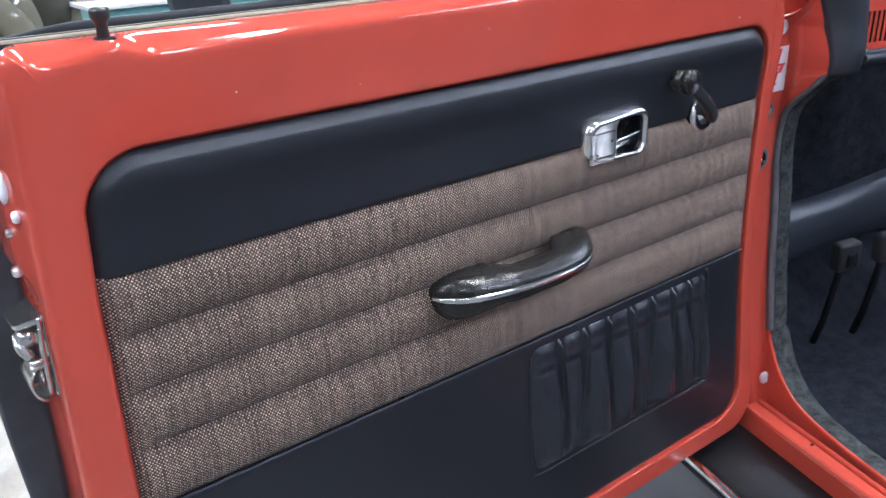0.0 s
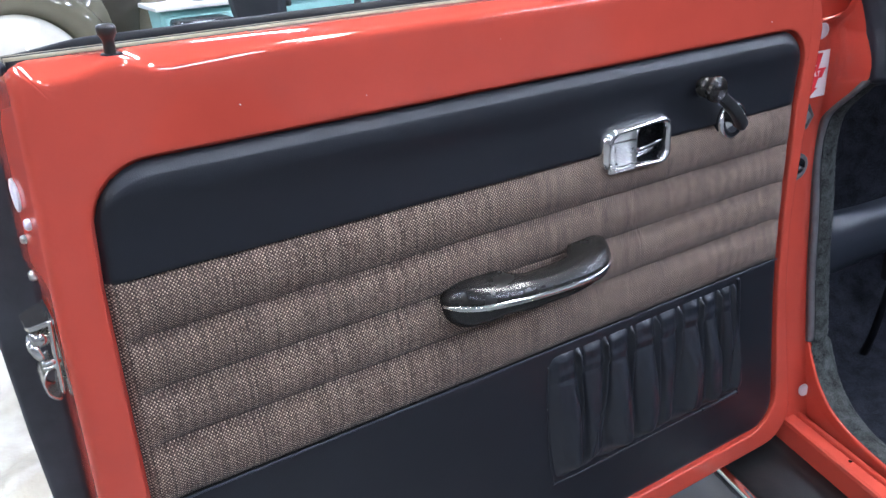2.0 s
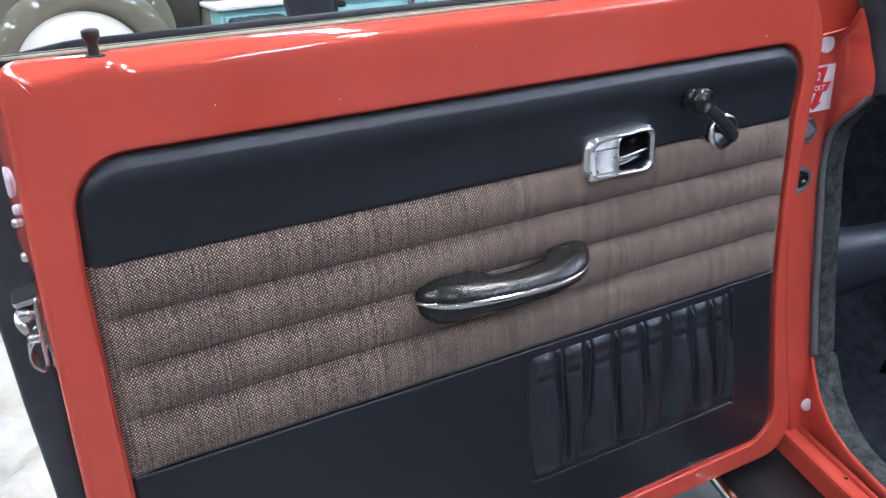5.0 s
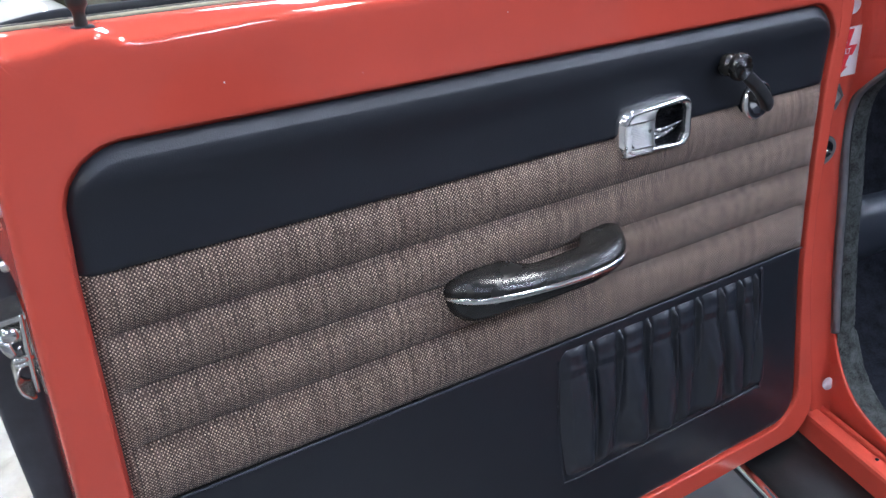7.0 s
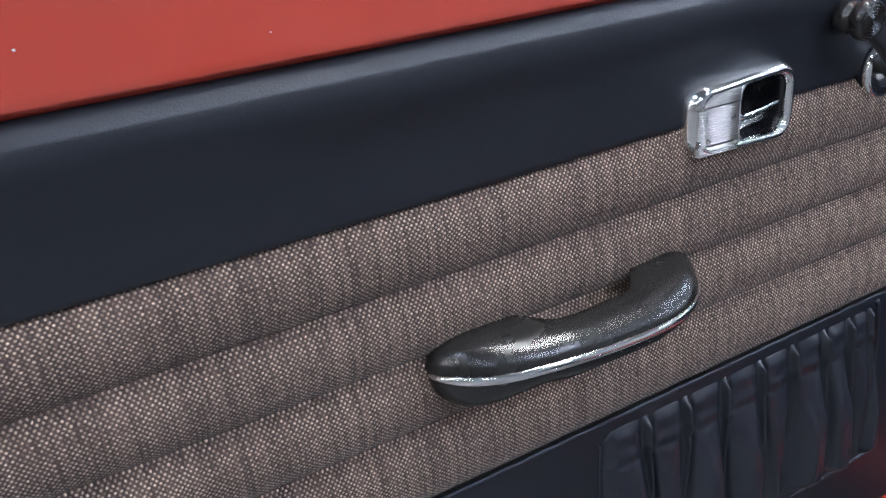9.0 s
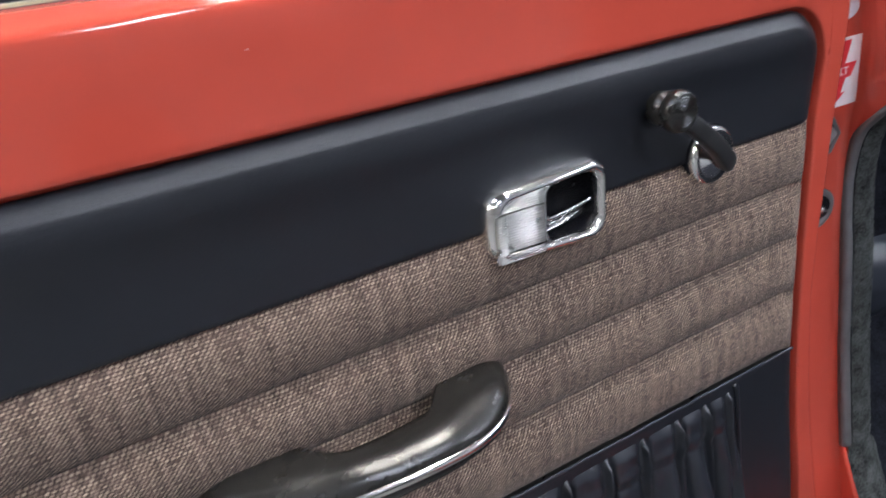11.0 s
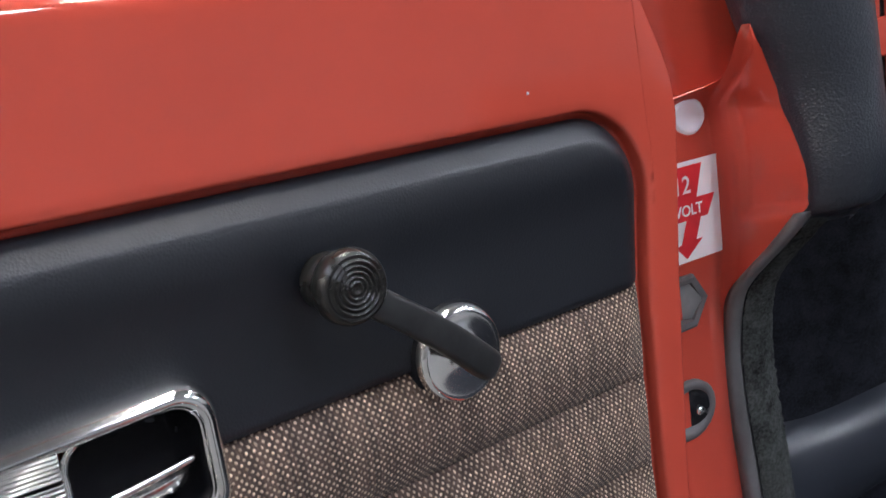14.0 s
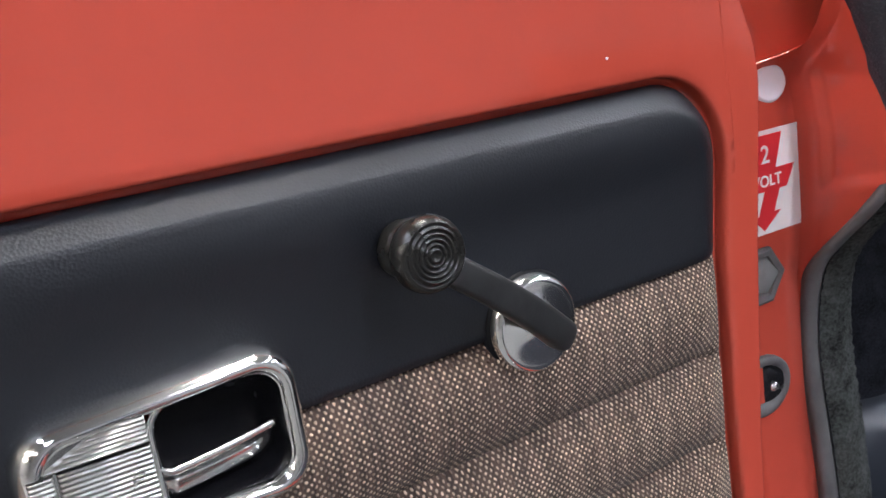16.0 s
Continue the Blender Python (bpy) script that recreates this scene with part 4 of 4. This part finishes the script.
def build_sticker(pillar):
    """White label with a red bolt-shaped arrow and white letters."""
    x0, x1, z0, z1 = -0.0450, 0.0045, 0.8365, 0.9045
    bm = bmesh.new()
    loop = ring_of(x0, x1, z0, z1, 0.003, 4)
    on = lambda x: pillar_face(x, 0.87)
    loft([[(x, on(x) - 0.0003, z) for x, z in loop], [(x, on(x) - 0.0010, z) for x, z in loop]], True, True, bm)
    st = cpart("sticker", bm, STICKER_WHITE, pillar, "white label with a red arrow", False)

    def flat(name, pts, y0, mat):
        bm = bmesh.new()
        loft([[(x, on(x) + y0, z) for x, z in pts], [(x, on(x) + y0 - 0.0003, z) for x, z in pts]], True, True, bm)
        return cpart(name, bm, mat, st, "", False)

    flat("arrow_head_block", [(-0.0440, 0.9015), (-0.0145, 0.9015), (-0.0215, 0.8788), (-0.0440, 0.8788)], -0.0013, STICKER_RED)
    flat("arrow_band", [(-0.0440, 0.8790), (-0.0040, 0.8790), (-0.0118, 0.8650), (-0.0440, 0.8650)], -0.00134, STICKER_RED)
    flat("arrow_tail", [(-0.0320, 0.8655), (-0.0185, 0.8655), (-0.0245, 0.8505), (-0.0185, 0.8505), (-0.0345, 0.8390), (-0.0440, 0.8485), (-0.0385, 0.8495)], -0.00138, STICKER_RED)
    for text, x, z, size in (("12", -0.0430, 0.8835, 0.0165), ("VOLT", -0.0430, 0.8682, 0.0105)):
        cu = bpy.data.curves.new("letters", "FONT")
        cu.body, cu.size, cu.extrude, cu.offset = text, size, 0.0001, 0.00022
        ob = new("letters", cu)
        dg = bpy.context.evaluated_depsgraph_get()
        me = bpy.data.meshes.new_from_object(ob.evaluated_get(dg))
        bpy.data.objects.remove(ob)
        for v in me.vertices:
            v.co = Vector((x + v.co.x, on(x + v.co.x) - 0.0019 - v.co.z, z + v.co.y))
        me.materials.append(STICKER_WHITE)
        lo = new("lettering", me)
        lo.parent = st


FLANGE = ((0.018, 0.425), (0.030, 0.400), (0.050, 0.366), (0.068, 0.346), (0.088, 0.330), (0.112, 0.319), (0.140, 0.311), (0.180, 0.3055), (0.240, 0.301), (0.35, 0.297), (0.60, 0.294), (1.05, 0.294))


def build_sill():
    """Sill with its steps, ending in the upright flange."""
    rows = []
    for r in np.concatenate([np.linspace(0.0, 0.04, 6), np.linspace(0.06, 0.30, 14), np.linspace(0.4, 1.05, 8)]):
        f = -r
        rise = 0.012 * (1 - ease(0.0, 0.03, r))
        sec = ((-0.028, 0.10), (-0.027, 0.245), (-0.0275, 0.280), (-0.026, 0.286), (-0.022, 0.288), (-0.010, 0.2885), (-0.003, 0.288), (-0.0005, 0.2865), (0.0005, 0.2815),
               (0.003, 0.2810), (0.0042, 0.2870), (0.0065, 0.2895), (0.0100, 0.2895), (0.0125, 0.2875), (0.0140, 0.2830), (0.0150, 0.2830))
        rows.append([(i, f, z + (rise if z > 0.25 else 0.0)) for i, z in sec])
    sill = cpart("sill", loft(rows, False), RED, None, "coral red painted door sill with stepped edge", False)
    edge = smooth_path([(0.019, -r, z) for r, z in FLANGE], 6)
    rows = []
    for p in edge:
        x = p.x
        w = 0.012 * (1 - ease(0.425, 0.40, p.z))
        rows.append([(x + 0.014, p.y + 0.012, 0.268), (x - 0.0020, p.y, p.z - 0.006), (x - 0.0018, p.y - 0.001, p.z - 0.001), (x, p.y - 0.001, p.z),
                     (x + 0.003, p.y, p.z - 0.001), (x + 0.0045, p.y + 0.001, p.z - 0.006), (x + 0.005, p.y + 0.006, 0.262)])
    cpart("sill_flange", loft(rows, False), RED, sill, "raised red flange curving up to the pillar")
    # The sill is uncut; a black disc paints the drain hole's shade.
    cpart("drain_hole", turned([(0.0005, 0.0), (0.0028, 0.0), (0.0030, 0.0012)], (-0.008, -0.174, 0.2886), "z", 16), HOLLOW, sill, "small black disc painting a drain hole's dark inside", False)
    # rubber joint at the pillar's foot
    cpart("foot_rubber", box((-0.060, 0.0, 0.225), (-0.030, 0.03, 0.266), 0.006), GREY_RUBBER, None, "grey rubber joint at the pillar foot")


STRIP = ((0.0175, 0.060, 0.868), (0.010, 0.046, 0.848), (0.004, 0.030, 0.830), (0.0, 0.017, 0.815), (-0.001, 0.009, 0.802), (-0.001, 0.003, 0.780), (-0.001, 0.0005, 0.752), (0.0, 0.002, 0.715), (0.003, 0.007, 0.655), (0.008, 0.011, 0.56), (0.014, 0.016, 0.48), (0.019, 0.020, 0.42))


def build_opening_trim():
    """Grey rubber edging and the carpet's cut edge along the pillar and flange."""
    path = smooth_path([(i, -r, z) for i, r, z in STRIP], 8)
    rows = []
    for p in path:
        rows.append([(p.x - 0.002, p.y + 0.004, p.z - 0.002), (p.x - 0.003, p.y - 0.003, p.z), (p.x + 0.001, p.y - 0.0055, p.z), (p.x + 0.007, p.y - 0.005, p.z), (p.x + 0.011, p.y - 0.002, p.z), (p.x + 0.011, p.y + 0.005, p.z)])
    cpart("edge_rubber", loft(rows, True, True), GREY_RUBBER, None, "grey rubber edging of the door opening")
    rnd = random.Random(5)
    rows = []
    for j, p in enumerate(smooth_path([(i, -r, z) for i, r, z in STRIP], 26)):
        s = ease(0.868, 0.80, p.z)
        fz = lambda a: 0.0016 * noise.noise((p.z * 260, a * 9, 2.0)) + 0.0008 * (rnd.random() - 0.5)
        wide = 0.056 - 0.014 * s
        up = 0.016 * (1 - s)
        row = []
        for k in range(9):
            q = k / 8
            row.append((p.x + 0.010 + wide * q + fz(k), p.y - 0.0045 + 0.018 * q * q - 0.003 * math.sin(math.pi * q) + fz(k + 20), p.z + up * q + fz(k + 40)))
        row.append((p.x + 0.010 + wide, p.y + 0.03, p.z + up))
        rows.append(row)
    cpart("edge_carpet", loft(rows, False), CARPET, None, "charcoal carpet edge with cut pile")
    rows = []
    for p in smooth_path([(0.019, -r, z) for r, z in FLANGE], 22):
        fz = lambda a: 0.0016 * noise.noise((p.y * 240, a * 9, 2.0)) + 0.0008 * (rnd.random() - 0.5)
        steep = ease(0.30, 0.36, p.z)
        row = []
        for k in range(9):
            q = k / 8
            row.append((p.x + 0.005 + 0.058 * q + fz(k), p.y + 0.002 + 0.012 * steep * q + fz(k + 20), p.z - 0.003 - 0.004 * q * (1 - steep) + 0.003 * math.sin(math.pi * q) - 0.022 * q ** 3 + fz(k + 40)))
        rows.append(row)
    cpart("sill_carpet", loft(rows, False), CARPET, None, "charcoal carpet strip over the sill")


def build_dash():
    """Padded pillar post, dash face with slotted grilles, and the pad below it."""
    rows = []
    for z in np.concatenate([np.linspace(0.846, 0.875, 8), np.linspace(0.885, 1.16, 24)]):
        lr = table(z, ((0.846, 0.046), (0.856, 0.056), (0.870, 0.066), (0.891, 0.069), (0.915, 0.062), (0.947, 0.051), (0.987, 0.047), (1.03, 0.048), (1.16, 0.055)))
        li = table(z, ((0.846, 0.020), (0.891, 0.0185), (0.915, 0.0175), (0.947, 0.0135), (0.987, -0.002), (1.03, -0.016), (1.16, -0.054)))
        ri = table(z, ((0.846, 0.080), (0.90, 0.076), (0.93, 0.071), (0.99, 0.064), (1.16, 0.044)))
        rr = table(z, ((0.846, 0.062), (0.90, 0.078), (0.99, 0.078), (1.16, 0.078)))
        tuck = 1 - ease(0.846, 0.872, z)
        row = [(li + 0.012, -lr + 0.030, z)]
        for k in range(13):
            q = k / 12
            bow = math.sin(math.pi * q) ** 0.8
            row.append((li + (ri - li) * q - 0.004 * bow, -(lr + (rr - lr) * q) - (0.016 * bow) * (1 - tuck) + 0.020 * tuck, z + 0.006 * tuck * q))
        row.append((ri + 0.004, -rr + 0.030, z))
        rows.append(row)
    cpart("pillar_pad", loft(rows, False), PAD, None, "black grained vinyl pillar pad")
    # slotted metal face
    r = -0.075
    bm = bmesh.new()
    lo, hi = 0.900, 1.045
    n = 16
    pitch, slot = 0.0097, 0.0048
    xs = [0.0715 + pitch * k for k in range(n)]
    box((0.055, r, lo), (0.60, r + 0.006, 0.9115), 0.0012, 1, bm)
    box((0.055, r, 0.956), (0.60, r + 0.006, 0.980), 0.0012, 1, bm)
    box((0.055, r, 1.020), (0.60, r + 0.006, hi), 0.0012, 1, bm)
    for a, b in ((0.9110, 0.9565), (0.9795, 1.0205)):
        box((0.055, r + 0.0003, a), (xs[0], r + 0.003, b), 0.0006, 1, bm)
        for k in range(n - 1):
            box((xs[k] + slot, r + 0.0003, a), (xs[k + 1], r + 0.003, b), 0.0010, 1, bm)
        box((xs[-1] + slot, r + 0.0003, a), (0.60, r + 0.003, b), 0.0006, 1, bm)
    face = cpart("dash_face", bm, RED, None, "coral red metal dash face with slotted grilles", False)
    # Dark sheet added behind the bars so the slots look shaded.
    cpart("grille_slot_shade", box((0.06, r + 0.012, 0.905), (0.30, r + 0.016, 1.03)), HOLLOW, face, "dark sheet added to shade the grille slots", False)
    rows = []
    for i in range(31):
        x = 0.070 + 0.53 * i / 30
        sec = ((0.004, 0.902), (-0.006, 0.9015), (-0.009, 0.8985), (-0.007, 0.896), (-0.010, 0.8935), (-0.012, 0.889), (-0.010, 0.884), (0.0, 0.8785), (0.03, 0.878), (0.05, 0.884))
        rows.append([(x, r + a, z + 0.010 * ease(0.09, 0.25, x) * 0) for a, z in sec])
    cpart("dash_pad", loft(rows, False), PAD, None, "ribbed black lower dash pad")
    cpart("dash_lower_edge", tube([(0.05, 0.02, 0.850), (0.10, 0.0, 0.862), (0.30, -0.02, 0.872), (0.6, -0.02, 0.872)], 0.005, 8), RED, None, "red lower dash rail")
    cpart("dash_top", box((0.055, -0.070, 1.045), (0.60, 0.25, 1.06), 0.006), PAD, None, "black dash top")


def build_footwell():
    """Carpeted bulkhead, a vinyl roll across it, toe board, floor and pedals."""
    rows = []
    for z, f in ((0.93, 0.30), (0.80, 0.345), (0.66, 0.365), (0.52, 0.37), (0.455, 0.372), (0.34, 0.374)):
        rows.append([(0.04 + 1.0 * k / 20, f + 0.012 * noise.noise((k * 0.6, z * 7, 1)), z) for k in range(21)])
    cpart("bulkhead_carpet", loft(rows, False), DARK_CARPET, None, "black carpeted bulkhead")
    rows = []
    for k in range(31):
        x = 0.04 + 1.0 * k / 30
        zc = 0.385 + 0.040 * ease(0.35, 0.75, x) - 0.010 * (1 - ease(0.10, 0.50, x))
        rr = 0.076 + 0.008 * math.sin(x * 9) + 0.016 * (1 - ease(0.10, 0.50, x))
        rows.append([(x, 0.372 - rr * 0.7 * math.sin(math.pi * a / 12) - 0.004 * noise.noise((x * 9, a * 0.4, 3)), zc + rr * math.cos(math.pi * a / 12)) for a in range(13)])
    cpart("vinyl_roll", loft(rows, False), ROLL, None, "slate vinyl covered roll across the bulkhead")
    rows = []
    for f, z in ((0.372, 0.37), (0.34, 0.30), (0.20, 0.20), (0.05, 0.185), (-0.5, 0.185), (-1.05, 0.185)):
        rows.append([(0.02 + 1.1 * k / 20, f, z + 0.004 * noise.noise((k * 0.7, f * 5, 2))) for k in range(21)])
    cpart("floor_carpet", loft(rows, False), DARK_CARPET, None, "black carpeted car floor")
    # Unseen panel, added to block light and keep the interior dark.
    cpart("far_side_light_block", box((1.06, -1.05, 0.10), (1.10, 0.38, 0.92), 0.01), DARK_CARPET, None, "unseen black far side panel added to keep the interior dark")
    cpart("kick_side", box((0.024, 0.006, 0.20), (0.032, 0.37, 0.86), 0.003), DARK_CARPET, None, "black kick panel")
    for x in (0.338, 0.452):
        pad = box((x, 0.135, 0.395), (x + 0.058, 0.165, 0.458), 0.008, 3)
        ped = cpart("pedal", pad, PEDAL, None, "worn grey rubber pedal")
        cpart("pedal_centre", box((x + 0.016, 0.131, 0.405), (x + 0.042, 0.140, 0.440), 0.008, 3), RUBBER, ped, "dark pedal centre")
        cpart("pedal_arm", tube([(x + 0.029, 0.155, 0.41), (x + 0.029, 0.165, 0.34), (x + 0.030, 0.18, 0.26), (x + 0.030, 0.20, 0.19)], 0.008, 10), RUBBER, ped, "black pedal arm")
    cpart("heel_rail", box((0.365, -0.045, 0.188), (0.415, -0.037, 0.196), 0.002), STEEL, None, "short bright steel floor clip")


def build_running_board():
    rows = []
    for i in range(41):
        f = 0.30 - 1.35 * i / 40
        rows.append([(-0.027, f, 0.244), (-0.055, f, 0.242), (-0.10, f, 0.241), (-0.140, f, 0.238), (-0.150, f, 0.232), (-0.156, f, 0.215), (-0.150, f, 0.200), (-0.034, f, 0.19)])
    rb = cpart("running_board", loft(rows, True, True), MAT, None, "black rubber running board")
    path = [(-0.161, 0.30 - 1.35 * i / 40, 0.236) for i in range(41)]
    cpart("board_trim", tube(path, 0.008, 14, None, 1.0), CHROME, rb, "bright chrome running board trim")


def build_wheel(i, f):
    tyre = [(0.19, 0.0), (0.26, -0.004), (0.305, 0.01), (0.325, 0.04), (0.325, 0.13), (0.305, 0.16), (0.26, 0.17), (0.19, 0.165)]
    w = cpart("wheel", turned(tyre, (i, f, 0.325), "x", 48), RUBBER, None, "black tyre standing on the floor")
    cpart("rim", turned([(0.01, 0.03), (0.11, 0.02), (0.15, 0.03), (0.19, 0.012), (0.192, 0.15), (0.01, 0.15)], (i, f, 0.325), "x", 40), STEEL, w, "steel wheel rim")


build_wheel(0.02, 0.62)
build_wheel(0.02, -1.75)
build_pillar()
build_sill()
build_opening_trim()
build_dash()
build_footwell()
build_running_board()

# ---- beyond the door ----
def build_sheet():
    """A crumpled white plastic sheet over the floor."""
    n = 70
    rows = []
    for j in range(n + 1):
        row = []
        for i in range(n + 1):
            x, y = -1.6 + 2.3 * i / n, 0.45 + 2.4 * j / n
            h = abs(noise.noise((x * 3.1, y * 3.1, 0.2))) * 0.11 + abs(noise.noise((x * 8, y * 8, 5))) * 0.05 + 0.012 * abs(noise.noise((x * 22, y * 22, 9)))
            edge = min(i, n - i, j, n - j) / 8
            row.append((x + 0.03 * noise.noise((x * 4, y * 4, 8)), y, 0.006 + h * min(1.0, edge)))
        rows.append(row)
    solid("plastic_sheet", loft(rows, False), SHEET, "crumpled white plastic sheet lying on the floor", "plastic sheet")


def fender(cx, cy, length, rise, depth, base):
    """A bulging fender seen from its side: an arch that swells outward."""
    rows = []
    for i in range(33):
        a = math.pi * i / 32
        x, top = cx - length / 2 * math.cos(a), rise * math.sin(a) ** 0.8
        row = []
        for k in range(13):
            q = math.pi / 2 * k / 12
            row.append((x, cy - depth * math.sin(q) * math.sin(a) ** 0.5, base + (top + 0.001) * math.cos(q) ** 0.7))
        rows.append(row)
    return loft(rows, False)


def build_far_car():
    t = thing("parked_car", (0.3, 3.6, 0.0), "parked vintage car in glossy dark olive and cream", "car")
    up = Matrix.Translation((-0.3, -3.6, 0.0))
    rows = []
    for i in range(41):
        s = i / 40
        x = -2.2 + 3.25 * s
        h = 0.45 + 0.75 * math.sin(math.pi * min(1.0, s * 0.94 + 0.03)) ** 0.5
        row = []
        for n in range(17):
            q = math.pi * n / 16
            row.append((x, 4.15 - 0.62 * math.cos(q) * (1 - (1 - min(1.0, (1 - s) * 9)) ** 2) ** 0.5, 0.28 + h * math.sin(q) ** 0.55))
        rows.append(row)
    part("body", loft(rows, False), CHAMPAGNE, t, "rounded dark olive body", True, up)
    part("fender", fender(0.38, 3.74, 0.72, 0.62, 0.16, 0.28), DARK_OLIVE, t, "swelling dark olive fender", True, up)
    part("wheel_cover", fender(0.35, 3.42, 0.64, 0.412, 0.24, 0.33), CREAM, t, "domed cream wheel cover", True, up)
    part("fender", fender(-1.5, 3.78, 1.2, 0.55, 0.34, 0.28), CHAMPAGNE, t, "swelling dark olive fender", True, up)
    part("front_wing", fender(1.03, 3.62, 0.22, 0.52, 0.14, 0.28), CHAMPAGNE, t, "rounded olive front wing", True, up)
    part("side_door", fender(0.84, 3.66, 0.56, 0.78, 0.08, 0.28), DARK_OLIVE, t, "dark glossy curved side door", True, up)
    arch = [(0.04, 3.48, 0.28)] + [(0.38 - 0.34 * math.cos(math.pi * n / 24), 3.46, 0.46 + 0.345 * math.sin(math.pi * n / 24)) for n in range(25)] + [(0.72, 3.50, 0.28)]
    part("fender_lip", tube(arch, 0.078, 16, None, 1.0, True, Vector((0, 1, 0))), CHAMPAGNE, t, "broad rounded olive fender lip", True, up)
    for x in (-1.5, 0.36):
        w = part("wheel", turned([(0.10, 0.0), (0.30, 0.0), (0.32, 0.03), (0.32, 0.13), (0.30, 0.16), (0.10, 0.16)], (x, 3.56, 0.32), "y", 40), RUBBER, t, "black tyre", True, up)
        part("hubcap", turned([(0.01, -0.03), (0.09, -0.02), (0.13, 0.01), (0.13, 0.05)], (x, 3.54, 0.32), "y", 32), CHROME, w, "chrome hubcap")


def build_bench(x, y, w):
    t = thing("workbench", (x, y, 0.0), "teal cabinet workbench with a white top", "workbench", "benches along the wall")
    part("carcass", box((0, 0, 0.08), (w, 0.6, 0.688), 0.01), TEAL, t, "", False)
    k = max(1, round(w / 0.55))
    for i in range(k):
        d = part("door", box((i * w / k + 0.02, -0.02, 0.12), ((i + 1) * w / k - 0.02, 0.0, 0.66), 0.006), TEAL, t, "", False)
        part("handle", box((i * w / k + 0.06, -0.035, 0.58), (i * w / k + 0.18, -0.022, 0.60), 0.004), CHROME, d, "", False)
    part("plinth", box((0.03, 0.05, 0.0), (w - 0.03, 0.58, 0.078)), HOLLOW, t, "", False)
    part("worktop", box((-0.03, -0.05, 0.693), (w + 0.03, 0.62, 0.715), 0.006), COUNTER, t, "white worktop", False)


def build_chair(x, y, turn):
    t = thing("office_chair", (x, y, 0.0), "black office chair on a five-star base", "chair", "chairs at the benches", "", turn)
    part("seat", box((-0.25, -0.25, 0.44), (0.25, 0.25, 0.52), 0.035, 4), PAD, t)
    rows = []
    for i in range(13):
        z = 0.58 + 0.52 * i / 12
        w = 0.15 * math.sin(math.pi * (0.15 + 0.7 * i / 12)) ** 0.4
        y0 = 0.24 + 0.04 * math.sin(i / 12 * 3)
        rows.append([(-w, y0 - 0.02, z), (-w * 0.5, y0 + 0.01, z), (w * 0.5, y0 + 0.01, z), (w, y0 - 0.02, z), (w, y0 + 0.03, z), (w * 0.5, y0 + 0.06, z), (-w * 0.5, y0 + 0.06, z), (-w, y0 + 0.03, z)])
    part("backrest", loft(rows, True, True), PAD, t)
    part("column", turned([(0.03, 0.06), (0.03, 0.44)], (0, 0, 0), "z", 20), BLACK, t)
    part("back_bar", tube([(0, 0.2, 0.47), (0, 0.30, 0.52), (0, 0.29, 0.75)], 0.018, 10), BLACK, t)
    for s in (-1, 1):
        part("armrest", tube(smooth_path([(s * 0.26, 0.1, 0.50), (s * 0.30, 0.1, 0.66), (s * 0.30, -0.02, 0.70), (s * 0.30, -0.18, 0.69)], 5), 0.018, 10), BLACK, t)
    for k in range(5):
        a = 2 * math.pi * k / 5
        leg = part("leg", tube([(0, 0, 0.09), (0.30 * math.cos(a), 0.30 * math.sin(a), 0.075)], [0.026, 0.016], 10), BLACK, t)
        part("castor", turned([(0.004, -0.02), (0.028, -0.018), (0.03, 0.0), (0.028, 0.018), (0.004, 0.02)], (0.30 * math.cos(a), 0.30 * math.sin(a), 0.03), "y", 16), RUBBER, leg)


def build_can(x, y, r, h, mat):
    solid("can", turned([(0.001, 0.0), (r, 0.0), (r, h * 0.92), (r * 0.93, h * 0.95), (r * 0.93, h), (0.001, h)], (x, y, 0.716), "z", 24), mat, "small lidded can standing on the white worktop", "can", group="cans on the worktop")


def build_bin(x, y):
    solid("drawer_box", box((x, y, 0.0), (x + 0.26, y + 0.21, 0.66), 0.02, 3), HOLLOW, "black drawer box standing under the worktop", "drawer box")


build_sheet()
build_far_car()
build_bench(0.98, 3.35, 1.64)
build_bench(2.75, 3.35, 1.5)
build_bin(1.0, 3.09)
build_chair(1.47, 2.80, 110)
build_chair(2.14, 2.92, 140)
# Plain rounded block put in place of what is most likely a white car.
solid("white_car_stand_in", box((1.62, 1.98, 0.0), (2.38, 2.44, 0.86), 0.09, 5), COUNTER, "plain rounded white block standing in for a parked white car", "machine cover")
for cx, cr, ch, cm in ((1.20, 0.035, 0.11, STEEL), (1.29, 0.028, 0.14, HOLLOW), (1.40, 0.04, 0.10, CHROME), (1.55, 0.03, 0.13, STEEL), (1.72, 0.04, 0.12, WHITE), (1.95, 0.05, 0.10, HOLLOW)):
    build_can(cx, 3.42, cr, ch, cm)
